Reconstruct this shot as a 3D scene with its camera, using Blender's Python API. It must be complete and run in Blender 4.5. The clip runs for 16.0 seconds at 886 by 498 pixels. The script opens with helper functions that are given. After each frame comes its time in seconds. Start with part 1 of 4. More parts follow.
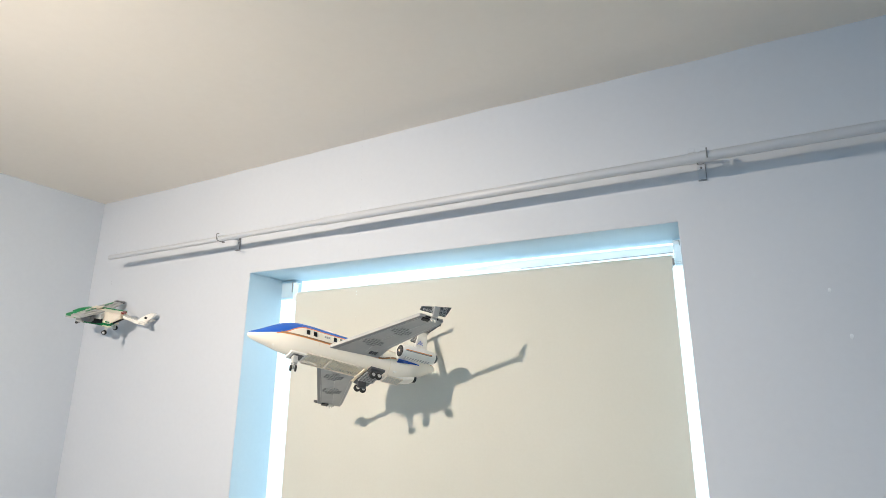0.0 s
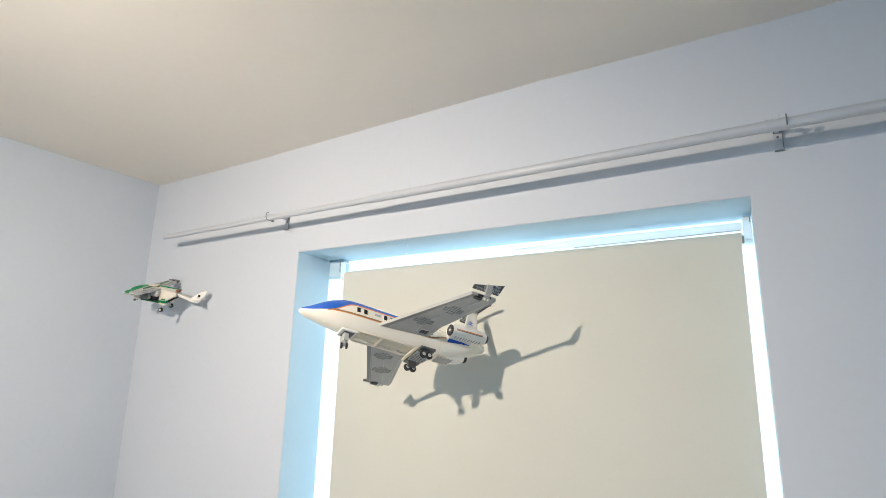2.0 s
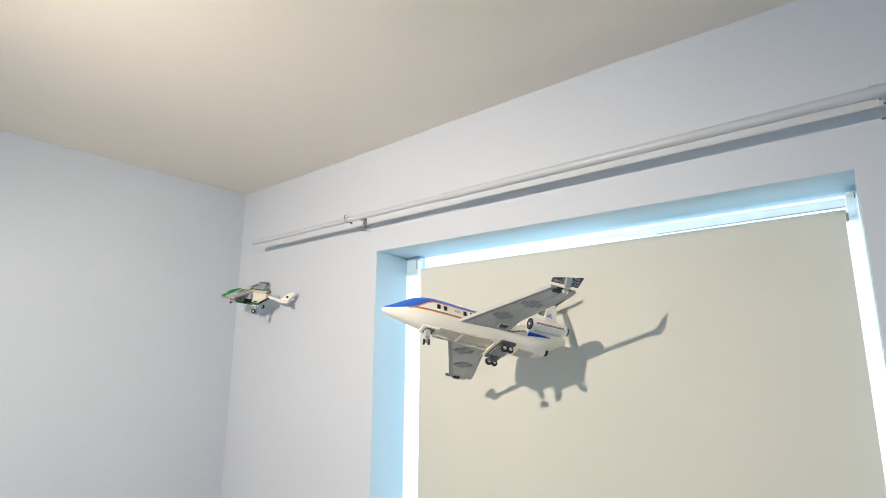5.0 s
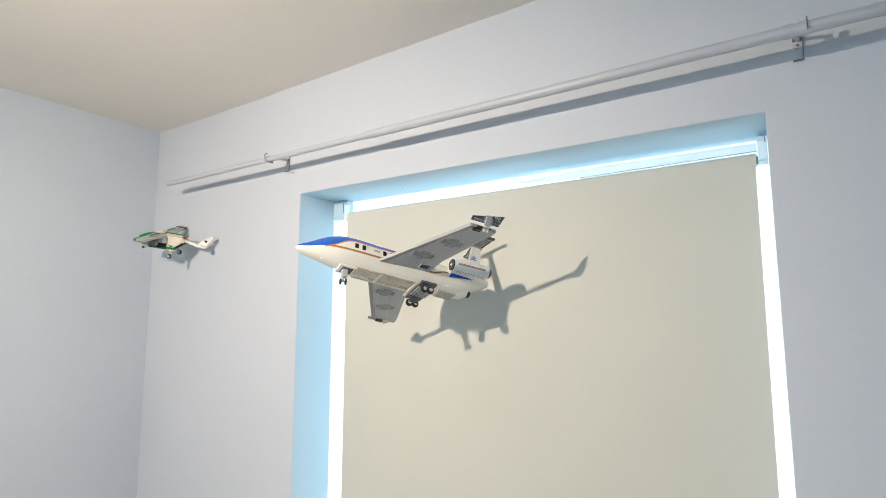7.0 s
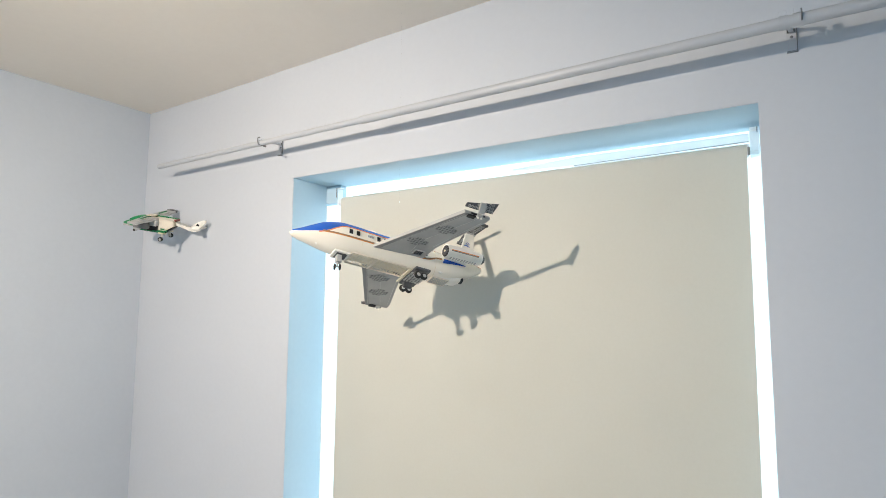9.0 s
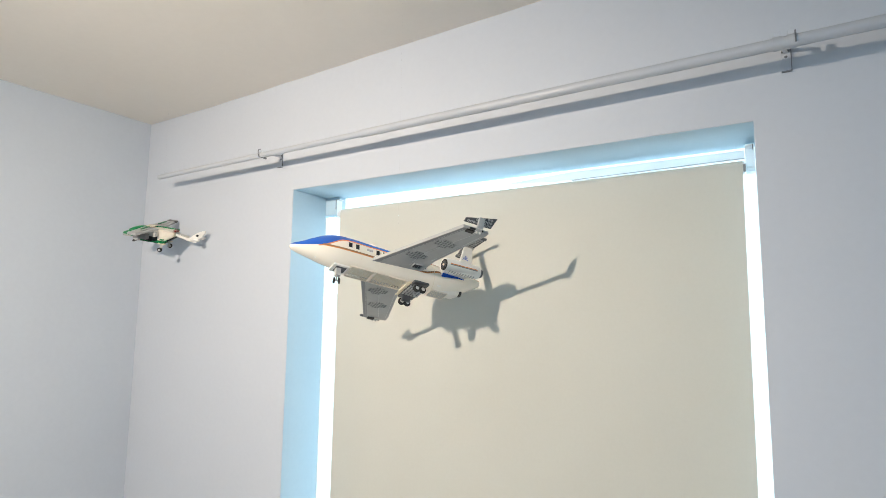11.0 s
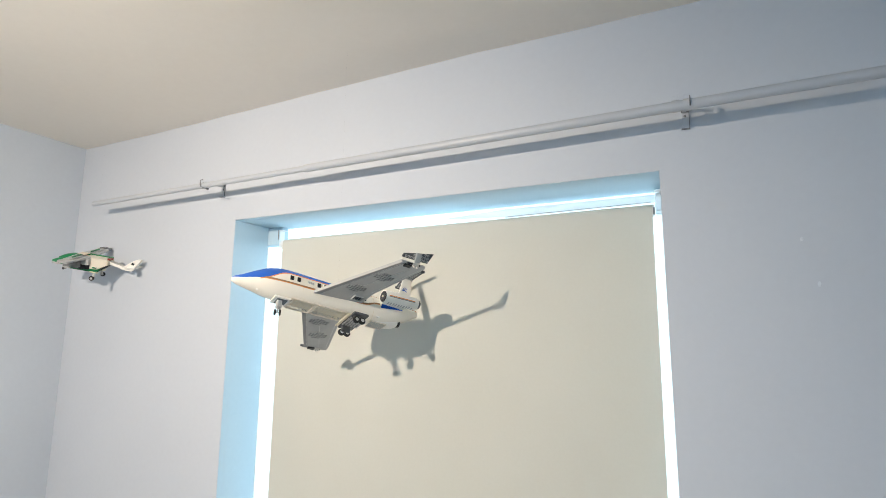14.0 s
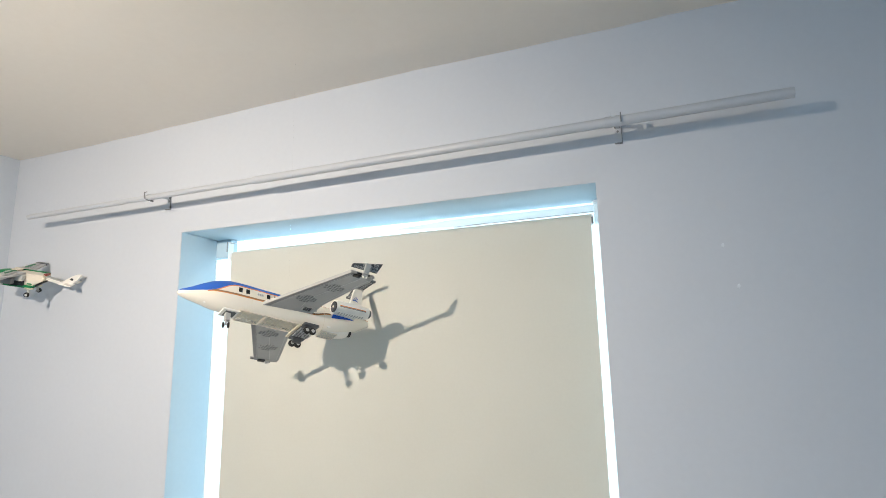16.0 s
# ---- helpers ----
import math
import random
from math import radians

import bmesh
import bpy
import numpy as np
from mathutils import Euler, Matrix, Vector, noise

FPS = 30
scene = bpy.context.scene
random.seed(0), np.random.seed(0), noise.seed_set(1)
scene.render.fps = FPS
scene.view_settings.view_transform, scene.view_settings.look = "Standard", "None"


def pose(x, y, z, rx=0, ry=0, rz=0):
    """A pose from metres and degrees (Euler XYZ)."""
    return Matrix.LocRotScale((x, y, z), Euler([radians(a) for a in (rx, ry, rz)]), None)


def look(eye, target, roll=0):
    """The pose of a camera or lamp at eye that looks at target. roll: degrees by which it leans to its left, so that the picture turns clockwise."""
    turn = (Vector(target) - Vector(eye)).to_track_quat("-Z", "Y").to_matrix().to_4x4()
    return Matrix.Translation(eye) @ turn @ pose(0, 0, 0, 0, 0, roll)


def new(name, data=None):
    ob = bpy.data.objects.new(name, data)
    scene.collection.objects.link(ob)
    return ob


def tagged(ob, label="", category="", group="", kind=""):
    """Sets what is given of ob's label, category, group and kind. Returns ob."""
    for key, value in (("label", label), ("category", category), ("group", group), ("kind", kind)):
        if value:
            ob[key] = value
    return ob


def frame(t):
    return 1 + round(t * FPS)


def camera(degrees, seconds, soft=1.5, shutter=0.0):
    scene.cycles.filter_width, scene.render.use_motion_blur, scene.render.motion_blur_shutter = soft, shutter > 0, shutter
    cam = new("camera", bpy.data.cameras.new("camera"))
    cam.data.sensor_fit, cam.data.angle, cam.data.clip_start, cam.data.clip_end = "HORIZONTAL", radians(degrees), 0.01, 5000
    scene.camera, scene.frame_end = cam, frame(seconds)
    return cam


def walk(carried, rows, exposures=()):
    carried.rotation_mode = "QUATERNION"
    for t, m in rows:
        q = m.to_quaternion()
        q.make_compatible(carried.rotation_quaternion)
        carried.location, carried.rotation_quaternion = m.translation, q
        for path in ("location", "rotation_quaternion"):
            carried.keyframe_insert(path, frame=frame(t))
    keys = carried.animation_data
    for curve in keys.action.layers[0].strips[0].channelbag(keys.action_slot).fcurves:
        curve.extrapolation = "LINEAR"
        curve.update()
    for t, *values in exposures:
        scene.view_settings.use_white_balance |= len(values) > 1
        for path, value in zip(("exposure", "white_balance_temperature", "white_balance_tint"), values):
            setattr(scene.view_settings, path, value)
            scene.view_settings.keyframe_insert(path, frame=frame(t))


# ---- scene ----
cam = camera(80.2, 16.0, soft=0.9)
PATH = [
    (0, (0.7247, -1.3464, 1.6661), (-0.1269, 0.3931, 2.1652), 0.12),
    (0.5, (0.7184, -1.3407, 1.6649), (-0.1719, 0.3832, 2.1503), 0.49),
    (1, (0.7107, -1.3338, 1.6668), (-0.2302, 0.3689, 2.1311), 0.85),
    (1.5, (0.6952, -1.3283, 1.6635), (-0.2815, 0.3586, 2.1112), 0.89),
    (2, (0.6791, -1.3208, 1.6562), (-0.3127, 0.3587, 2.0984), 1.29),
    (2.5, (0.6675, -1.3304, 1.6634), (-0.3758, 0.3216, 2.0906), 0.82),
    (3, (0.6662, -1.3337, 1.6617), (-0.4772, 0.2516, 2.0854), 0.73),
    (3.2, (0.6643, -1.3394, 1.6654), (-0.5077, 0.2267, 2.0824), 0.88),
    (5.3, (0.6843, -1.3363, 1.6639), (-0.5349, 0.1961, 2.0706), 0.22),
    (5.5, (0.6919, -1.3231, 1.6608), (-0.4914, 0.2393, 2.0593), -0.01),
    (6, (0.6951, -1.2927, 1.6488), (-0.4294, 0.3275, 1.9812), -0.53),
    (6.5, (0.6911, -1.2715, 1.6374), (-0.3948, 0.3848, 1.9161), -0.51),
    (7, (0.6963, -1.2649, 1.6293), (-0.3666, 0.4117, 1.8728), -0.13),
    (7.5, (0.6949, -1.2588, 1.6259), (-0.3475, 0.4347, 1.8398), 0.21),
    (8, (0.6938, -1.2645, 1.6242), (-0.3398, 0.4372, 1.8134), 0.24),
    (10.5, (0.6983, -1.2803, 1.6435), (-0.3489, 0.413, 1.8337), 0.54),
    (11, (0.6989, -1.2829, 1.6429), (-0.3321, 0.4166, 1.8641), 0.64),
    (11.5, (0.693, -1.283, 1.645), (-0.3197, 0.4265, 1.8729), 0.6),
    (12, (0.6899, -1.2872, 1.6449), (-0.3104, 0.4283, 1.8827), 0.54),
    (12.5, (0.7056, -1.2974, 1.6496), (-0.2913, 0.4189, 1.8963), 0.46),
    (13, (0.7181, -1.309, 1.6501), (-0.2564, 0.4177, 1.9125), 0.41),
    (13.5, (0.7349, -1.3263, 1.6551), (-0.1804, 0.4305, 1.9302), 0.33),
    (14, (0.7519, -1.3427, 1.6548), (-0.0906, 0.4432, 1.9723), 0.34),
    (14.5, (0.7527, -1.3562, 1.6509), (-0.0431, 0.4473, 1.9884), 0.1),
    (15, (0.7645, -1.3658, 1.6521), (-0.0172, 0.4431, 1.9941), -0.34),
    (15.5, (0.7676, -1.3736, 1.6495), (0.0125, 0.4451, 1.9993), -0.52),
    (16, (0.7838, -1.3695, 1.6482), (0.0981, 0.4758, 2.0011), -1.25),
]
walk(cam, [(t, look(eye, target, roll)) for t, eye, target, roll in PATH],
     ((0.0, 0.09), (0.6, 0.08), (1.5, 0.0), (16.0, -0.01)))

# ---- world, lamp and daylight ----
world = bpy.data.worlds.new("world")
scene.world = world
world.use_nodes = True
wn = world.node_tree
sky = wn.nodes.new("ShaderNodeTexSky")
sky.sky_type = "NISHITA"
sky.sun_disc = False
sky.sun_elevation, sky.sun_rotation = radians(38), radians(150)
wn.nodes["Background"].inputs[1].default_value = 0.12
wn.links.new(sky.outputs[0], wn.nodes["Background"].inputs[0])

LAMP = (-0.255, -1.695, 2.160)        # warm reading lamp behind the viewer, turned towards the corner with the planes
bulb = bpy.data.lights.new("bulb_light", "SPOT")
bulb.spot_size, bulb.spot_blend = radians(165), 1.0
bulb.energy, bulb.color, bulb.shadow_soft_size = 126.5, (1.0, 0.865, 0.722), 0.014
new("bulb_light", bulb).matrix_world = look(LAMP, (-0.75, 0.0, 0.77))

day = bpy.data.lights.new("window_daylight", "AREA")
day.shape, day.size, day.size_y = "RECTANGLE", 1.51, 1.31
day.energy, day.color, day.spread = 12.0, (0.54, 0.81, 1.0), radians(105)
new("window_daylight", day).matrix_world = look((0.0, 0.2085, 1.415), (0.0, -1.0, 1.415))

back = bpy.data.lights.new("back_window_daylight", "AREA")
back.shape, back.size, back.size_y = "RECTANGLE", 1.36, 1.16
back.energy, back.color = 14.8, (0.38, 0.70, 1.0)
new("back_window_daylight", back).matrix_world = look((0.80, -3.27, 1.50), (0.80, 0.0, 1.50))


# ---- materials ----
def material(name, rough=0.5, metal=0.0):
    m = bpy.data.materials.new(name)
    m.use_nodes = True
    b = m.node_tree.nodes["Principled BSDF"]
    b.inputs["Roughness"].default_value, b.inputs["Metallic"].default_value = rough, metal
    return m, m.node_tree, b


def node(tree, kind, **values):
    n = tree.nodes.new(kind)
    for key, value in values.items():
        n.inputs[key.replace("_", " ")].default_value = value
    return n


def noise_node(tree, scale, detail=3.0, coords="Object"):
    tc = tree.nodes.new("ShaderNodeTexCoord")
    n = node(tree, "ShaderNodeTexNoise", Scale=scale, Detail=detail)
    tree.links.new(tc.outputs[coords], n.inputs["Vector"])
    return n


def mottled(tree, bsdf, a, b, scale, fine, bump, depth):
    """Two colours mixed by a coarse and a fine noise, and a fine relief."""
    big, small = noise_node(tree, scale), noise_node(tree, fine, 4.0)
    add = tree.nodes.new("ShaderNodeMath")
    add.operation = "MULTIPLY_ADD"
    add.inputs[1].default_value = 0.35
    tree.links.new(small.outputs["Fac"], add.inputs[0])
    tree.links.new(big.outputs["Fac"], add.inputs[2])
    ramp = tree.nodes.new("ShaderNodeValToRGB")
    ramp.color_ramp.elements[0].position, ramp.color_ramp.elements[1].position = 0.45, 0.9
    ramp.color_ramp.elements[0].color, ramp.color_ramp.elements[1].color = (*a, 1), (*b, 1)
    tree.links.new(add.outputs[0], ramp.inputs[0])
    tree.links.new(ramp.outputs[0], bsdf.inputs["Base Color"])
    if bump:
        bn = node(tree, "ShaderNodeBump", Strength=bump, Distance=depth)
        tree.links.new(add.outputs[0], bn.inputs["Height"])
        tree.links.new(bn.outputs[0], bsdf.inputs["Normal"])


def paint(name, a, b, scale=1.3, fine=60.0, rough=0.75, bump=0.15, depth=0.004):
    m, tree, bsdf = material(name, rough)
    mottled(tree, bsdf, a, b, scale, fine, bump, depth)
    return m


def plastic(name, colour, rough=0.28):
    m, tree, bsdf = material(name, rough)
    dark = tuple(c * 0.9 for c in colour)
    mottled(tree, bsdf, dark, colour, 35.0, 400.0, 0.05, 0.0004)
    return m


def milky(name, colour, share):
    """Thin white plastic that lets some of the daylight through."""
    m, tree, bsdf = material(name, 0.5)
    mottled(tree, bsdf, tuple(c * 0.94 for c in colour), colour, 20.0, 200.0, 0.0, 0.0)
    thin = node(tree, "ShaderNodeBsdfTranslucent", Color=(*colour, 1))
    mix = node(tree, "ShaderNodeMixShader", Fac=share)
    for i, n in ((1, bsdf), (2, thin)):
        tree.links.new(n.outputs[0], mix.inputs[i])
    tree.links.new(mix.outputs[0], tree.nodes["Material Output"].inputs[0])
    return m


# translucency is added here to brighten the pieces above the blind
MILKY = milky("brightened_sash_plastic", (0.84, 0.86, 0.87), 0.55)
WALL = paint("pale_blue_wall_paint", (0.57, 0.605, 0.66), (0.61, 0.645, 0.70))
# darker, bluer copy of WALL: the west wall's weaker lamplight is painted in
WALL_SIDE = paint("shade_tinted_wall_paint", (0.515, 0.565, 0.63), (0.555, 0.605, 0.67))
CEIL = paint("white_ceiling_paint", (0.80, 0.75, 0.68), (0.84, 0.79, 0.72), 0.9, 45.0, 0.85, 0.2, 0.006)
FLOOR = paint("light_wood_floor", (0.59, 0.55, 0.48), (0.67, 0.63, 0.56), 3.0, 40.0, 0.5)
# wall paint with the blue of the daylight mixed in, for the reveal
REVEAL = paint("daylight_blue_reveal_tint", (0.46, 0.595, 0.68), (0.50, 0.635, 0.72), 2.0, 60.0, 0.7, 0.2, 0.003)
FILLER = paint("white_wall_filler", (0.68, 0.72, 0.78), (0.74, 0.78, 0.82), 30.0, 200.0)
FRAME = paint("white_window_plastic", (0.80, 0.81, 0.81), (0.86, 0.86, 0.86), 3.0, 90.0, 0.35, 0.05, 0.001)
WHITE_ENAMEL = paint("white_rod_enamel", (0.56, 0.595, 0.65), (0.60, 0.635, 0.69), 6.0, 150.0, 0.6, 0.06, 0.001)
ROD_WHITE = paint("greyish_white_rod_enamel", (0.485, 0.508, 0.545), (0.512, 0.535, 0.572), 6.0, 150.0, 0.36, 0.06, 0.001)
WHITE = plastic("white_toy_plastic", (0.90, 0.875, 0.815))
IVORY = plastic("ivory_toy_plastic", (0.82, 0.745, 0.635))
CREAM = plastic("cream_toy_plastic", (0.82, 0.73, 0.56))
GREY = plastic("grey_toy_plastic", (0.455, 0.455, 0.45), 0.34)
LIGHT_GREY = plastic("light_grey_toy_plastic", (0.50, 0.50, 0.485), 0.34)
MID_GREY = plastic("mid_grey_toy_plastic", (0.20, 0.203, 0.205), 0.35)
STRIP_GREY = plastic("strip_grey_toy_plastic", (0.64, 0.64, 0.62), 0.34)
EDGE_GREY = plastic("edge_grey_toy_plastic", (0.27, 0.272, 0.275), 0.35)
PLATE_GREY = plastic("plate_grey_toy_plastic", (0.40, 0.40, 0.40), 0.35)
DARK_GREY = plastic("dark_grey_toy_plastic", (0.095, 0.098, 0.105), 0.35)
BLUE = plastic("blue_toy_plastic", (0.02, 0.12, 0.55))
ORANGE = plastic("orange_toy_plastic", (0.72, 0.26, 0.08))
GREEN = plastic("green_toy_plastic", (0.01, 0.21, 0.075))
BLACK = plastic("black_toy_plastic", (0.012, 0.012, 0.013), 0.4)
RUBBER = plastic("black_rubber", (0.018, 0.018, 0.018), 0.7)
RED = plastic("dark_red_toy_plastic", (0.22, 0.03, 0.02))
SMOKED = plastic("smoked_window_plastic", (0.016, 0.017, 0.02), 0.12)


def steel(name, colour, rough):
    m, tree, bsdf = material(name, rough, 1.0)
    mottled(tree, bsdf, tuple(c * 0.8 for c in colour), colour, 80.0, 500.0, 0.05, 0.0005)
    return m


DARK_STEEL = steel("dull_grey_steel", (0.26, 0.27, 0.29), 0.45)


def blind_fabric():
    """Cream woven blackout cloth that lets a little daylight through."""
    m, tree, bsdf = material("cream_blind_fabric", 0.9)
    mottled(tree, bsdf, (0.635, 0.622, 0.555), (0.67, 0.66, 0.595), 2.0, 120.0, 0.12, 0.001)
    thin = node(tree, "ShaderNodeBsdfTranslucent")
    thin.inputs["Color"].default_value = (0.62, 0.66, 0.62, 1)
    mix = tree.nodes.new("ShaderNodeMixShader")
    mix.inputs[0].default_value = 0.05
    tree.links.new(bsdf.outputs[0], mix.inputs[1])
    tree.links.new(thin.outputs[0], mix.inputs[2])
    tree.links.new(mix.outputs[0], tree.nodes["Material Output"].inputs[0])
    return m


FABRIC = blind_fabric()


def glass(name):
    m, tree, bsdf = material(name, 0.02)
    bsdf.inputs["Transmission Weight"].default_value = 1.0
    bsdf.inputs["IOR"].default_value = 1.45
    return m


GLASS = glass("window_glass")


def nylon():
    m, tree, bsdf = material("clear_nylon", 0.15)
    bsdf.inputs["Base Color"].default_value = (0.9, 0.92, 0.95, 1)
    bsdf.inputs["Transmission Weight"].default_value = 0.9
    clear = tree.nodes.new("ShaderNodeBsdfTransparent")
    mix = tree.nodes.new("ShaderNodeMixShader")
    mix.inputs[0].default_value = 0.7
    tree.links.new(bsdf.outputs[0], mix.inputs[1])
    tree.links.new(clear.outputs[0], mix.inputs[2])
    tree.links.new(mix.outputs[0], tree.nodes["Material Output"].inputs[0])
    return m


NYLON = nylon()


# ---- mesh helpers ----
def mesh_of(name, bm, mat, smooth=None):
    me = bpy.data.meshes.new(name)
    bmesh.ops.recalc_face_normals(bm, faces=bm.faces)
    if smooth is not None:
        for f in bm.faces:
            f.smooth = True
        for e in bm.edges:
            if len(e.link_faces) != 2 or e.calc_face_angle(0) > radians(smooth):
                e.smooth = False
    bm.to_mesh(me)
    bm.free()
    me.materials.append(mat)
    return me


def part(name, bm, mat, parent=None, label="", smooth=None, at=None):
    ob = new(name, mesh_of(name, bm, mat, smooth))
    if at is not None:
        ob.matrix_basis = at
    if parent is not None:
        ob.parent = parent
    return tagged(ob, label)


def box(x0, x1, y0, y1, z0, z1, bevel=0.0, bm=None, segments=2):
    bm = bm or bmesh.new()
    made = bmesh.ops.create_cube(bm, size=1.0)["verts"]
    m = Matrix.Translation(((x0 + x1) / 2, (y0 + y1) / 2, (z0 + z1) / 2)) @ Matrix.Diagonal((x1 - x0, y1 - y0, z1 - z0, 1))
    bmesh.ops.transform(bm, matrix=m, verts=made)
    if bevel:
        edges = list({e for v in made for e in v.link_edges})
        bmesh.ops.bevel(bm, geom=edges, offset=bevel, segments=segments, affect="EDGES", profile=0.6)
    return bm


def rod(p, q, r, r2=None, n=20, bm=None, caps=True):
    """A round bar from p to q."""
    bm = bm or bmesh.new()
    p, q = Vector(p), Vector(q)
    m = Matrix.Translation((p + q) / 2) @ (q - p).to_track_quat("Z", "Y").to_matrix().to_4x4()
    bmesh.ops.create_cone(bm, cap_ends=caps, segments=n, radius1=r, radius2=r if r2 is None else r2, depth=(q - p).length, matrix=m)
    return bm


def wire(points, r, n=10, bm=None):
    """A bent round wire through points."""
    bm = bm or bmesh.new()
    pts = [Vector(p) for p in points]
    rings = []
    side = None
    for i, p in enumerate(pts):
        t = (pts[min(i + 1, len(pts) - 1)] - pts[max(i - 1, 0)]).normalized()
        if side is None:
            side = t.orthogonal().normalized()
        side = (side - t * side.dot(t)).normalized()
        up = t.cross(side)
        rings.append([bm.verts.new(p + r * (math.cos(a) * side + math.sin(a) * up)) for a in (2 * math.pi * k / n for k in range(n))])
    for a, b in zip(rings, rings[1:]):
        for k in range(n):
            bm.faces.new((a[k], a[(k + 1) % n], b[(k + 1) % n], b[k]))
    bm.faces.new(rings[0][::-1])
    bm.faces.new(rings[-1])
    return bm


def prism(outline, z0, z1, bevel=0.0, bm=None):
    """A flat plate with the outline (x, y), from z0 to z1."""
    bm = bm or bmesh.new()
    low = [bm.verts.new((x, y, z0)) for x, y in outline]
    high = [bm.verts.new((x, y, z1)) for x, y in outline]
    faces = [bm.faces.new(low[::-1]), bm.faces.new(high)]
    n = len(outline)
    for k in range(n):
        faces.append(bm.faces.new((low[k], low[(k + 1) % n], high[(k + 1) % n], high[k])))
    if bevel:
        bmesh.ops.bevel(bm, geom=list({e for f in faces for e in f.edges}), offset=bevel, segments=2, affect="EDGES")
    return bm


def lathe(profile, n=28, bm=None, axis="x"):
    """A turned body round the x axis from (x, radius) pairs, closed at both ends."""
    bm = bm or bmesh.new()
    rings = [[bm.verts.new((x, r * math.cos(2 * math.pi * k / n), r * math.sin(2 * math.pi * k / n))) for k in range(n)] for x, r in profile]
    for a, b in zip(rings, rings[1:]):
        for k in range(n):
            bm.faces.new((a[k], a[(k + 1) % n], b[(k + 1) % n], b[k]))
    bm.faces.new(rings[0][::-1])
    bm.faces.new(rings[-1])
    return bm


def ring_grid(points, r, depth, n=8, inner=0.6, turn=0.0):
    """Short open tubes that stand down from z = 0, as under a toy building plate."""
    bm = bmesh.new()
    for x, y in points:
        loops = []
        for rad, z in ((r, 0.0), (r, -depth), (r * inner, -depth), (r * inner, 0.0)):
            loops.append([bm.verts.new((x + rad * math.cos(2 * math.pi * k / n + turn), y + rad * math.sin(2 * math.pi * k / n + turn), z)) for k in range(n)])
        for a, b in zip(loops, loops[1:]):
            for k in range(n):
                bm.faces.new((a[k], a[(k + 1) % n], b[(k + 1) % n], b[k]))
    return bm


def thing(name, label, category, at=None, group=""):
    ob = new(name)
    ob.empty_display_size = 0.05
    if at is not None:
        ob.matrix_basis = at
    return tagged(ob, label, category, group)


def body_pose(x, y, z, yaw, pitch, roll):
    """A pose with x ahead, y to the left and z up; roll lifts the left back."""
    yaw, pitch, roll = radians(yaw), radians(pitch), radians(roll)
    f = Vector((math.cos(yaw) * math.cos(pitch), math.sin(yaw) * math.cos(pitch), math.sin(pitch)))
    l0 = Vector((-math.sin(yaw), math.cos(yaw), 0))
    l = l0 * math.cos(roll) + f.cross(l0) * math.sin(roll)
    u = f.cross(l)
    m = Matrix((f, l, u)).transposed().to_4x4()
    m.translation = (x, y, z)
    return m


# ---- the room ----
XW, XE, YS, H = -1.629, 2.25, -3.2, 2.466        # west wall, east wall, south wall, ceiling
WX, WT, WB, DEPTH, STEP = 0.70, 2.05, 0.78, 0.208, 0.165    # window: half width, head, sill, wall thickness, step of the jambs


def window_wall():
    """The wall with its opening: rounded plaster arris round a deep reveal."""
    bm = bmesh.new()
    outer = [(XW - 0.15, -0.1), (XE + 0.15, -0.1), (XE + 0.15, H + 0.15), (XW - 0.15, H + 0.15)]
    inner = [(-WX, WB), (WX, WB), (WX, WT), (-WX, WT)]
    rebate = [(-WX - 0.055, WB), (WX + 0.020, WB), (WX + 0.020, WT), (-WX - 0.055, WT)]     # the jambs step back for the frame
    rows = {(key, y): [bm.verts.new((x, y, z)) for x, z in pts]
            for key, pts, y in (("o", outer, 0.0), ("o", outer, DEPTH), ("i", inner, 0.0), ("i", inner, STEP), ("r", rebate, STEP), ("r", rebate, DEPTH))}

    def band(a, b, k, slot=0):
        j = (k + 1) % 4
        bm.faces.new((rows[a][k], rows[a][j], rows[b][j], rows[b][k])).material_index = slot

    for k in range(4):
        band(("o", 0.0), ("i", 0.0), k)
        band(("o", DEPTH), ("r", DEPTH), k)
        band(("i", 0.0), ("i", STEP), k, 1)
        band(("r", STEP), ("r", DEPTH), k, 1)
        band(("o", 0.0), ("o", DEPTH), k)
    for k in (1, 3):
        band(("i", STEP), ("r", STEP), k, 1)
    arris = [bm.edges.get((rows["i", 0.0][k], rows["i", 0.0][(k + 1) % 4])) for k in range(4)]
    bmesh.ops.bevel(bm, geom=arris, offset=0.0016, segments=3, affect="EDGES")
    return bm


north = part("wall_north", window_wall(), WALL)
north.data.materials.append(REVEAL)              # the blue daylight on the reveal is put into its colour
tagged(north, "pale bluish white plastered wall with a deep window opening", "wall", kind="structure")
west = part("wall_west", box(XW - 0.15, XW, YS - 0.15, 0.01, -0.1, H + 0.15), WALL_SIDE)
tagged(west, "plain pale blue painted plaster wall", "wall", kind="structure")
EX0, EX1, EZ0, EZ1 = 0.10, 1.50, 0.9, 2.1       # the second window, behind the viewer, never in view


def back_wall():
    bm = bmesh.new()
    for x0, x1, z0, z1 in ((XW, EX0, -0.1, H + 0.15), (EX1, XE, -0.1, H + 0.15), (EX0, EX1, -0.1, EZ0), (EX0, EX1, EZ1, H + 0.15)):
        box(x0, x1, YS - 0.15, YS, z0, z1, 0.0, bm)
    return bm


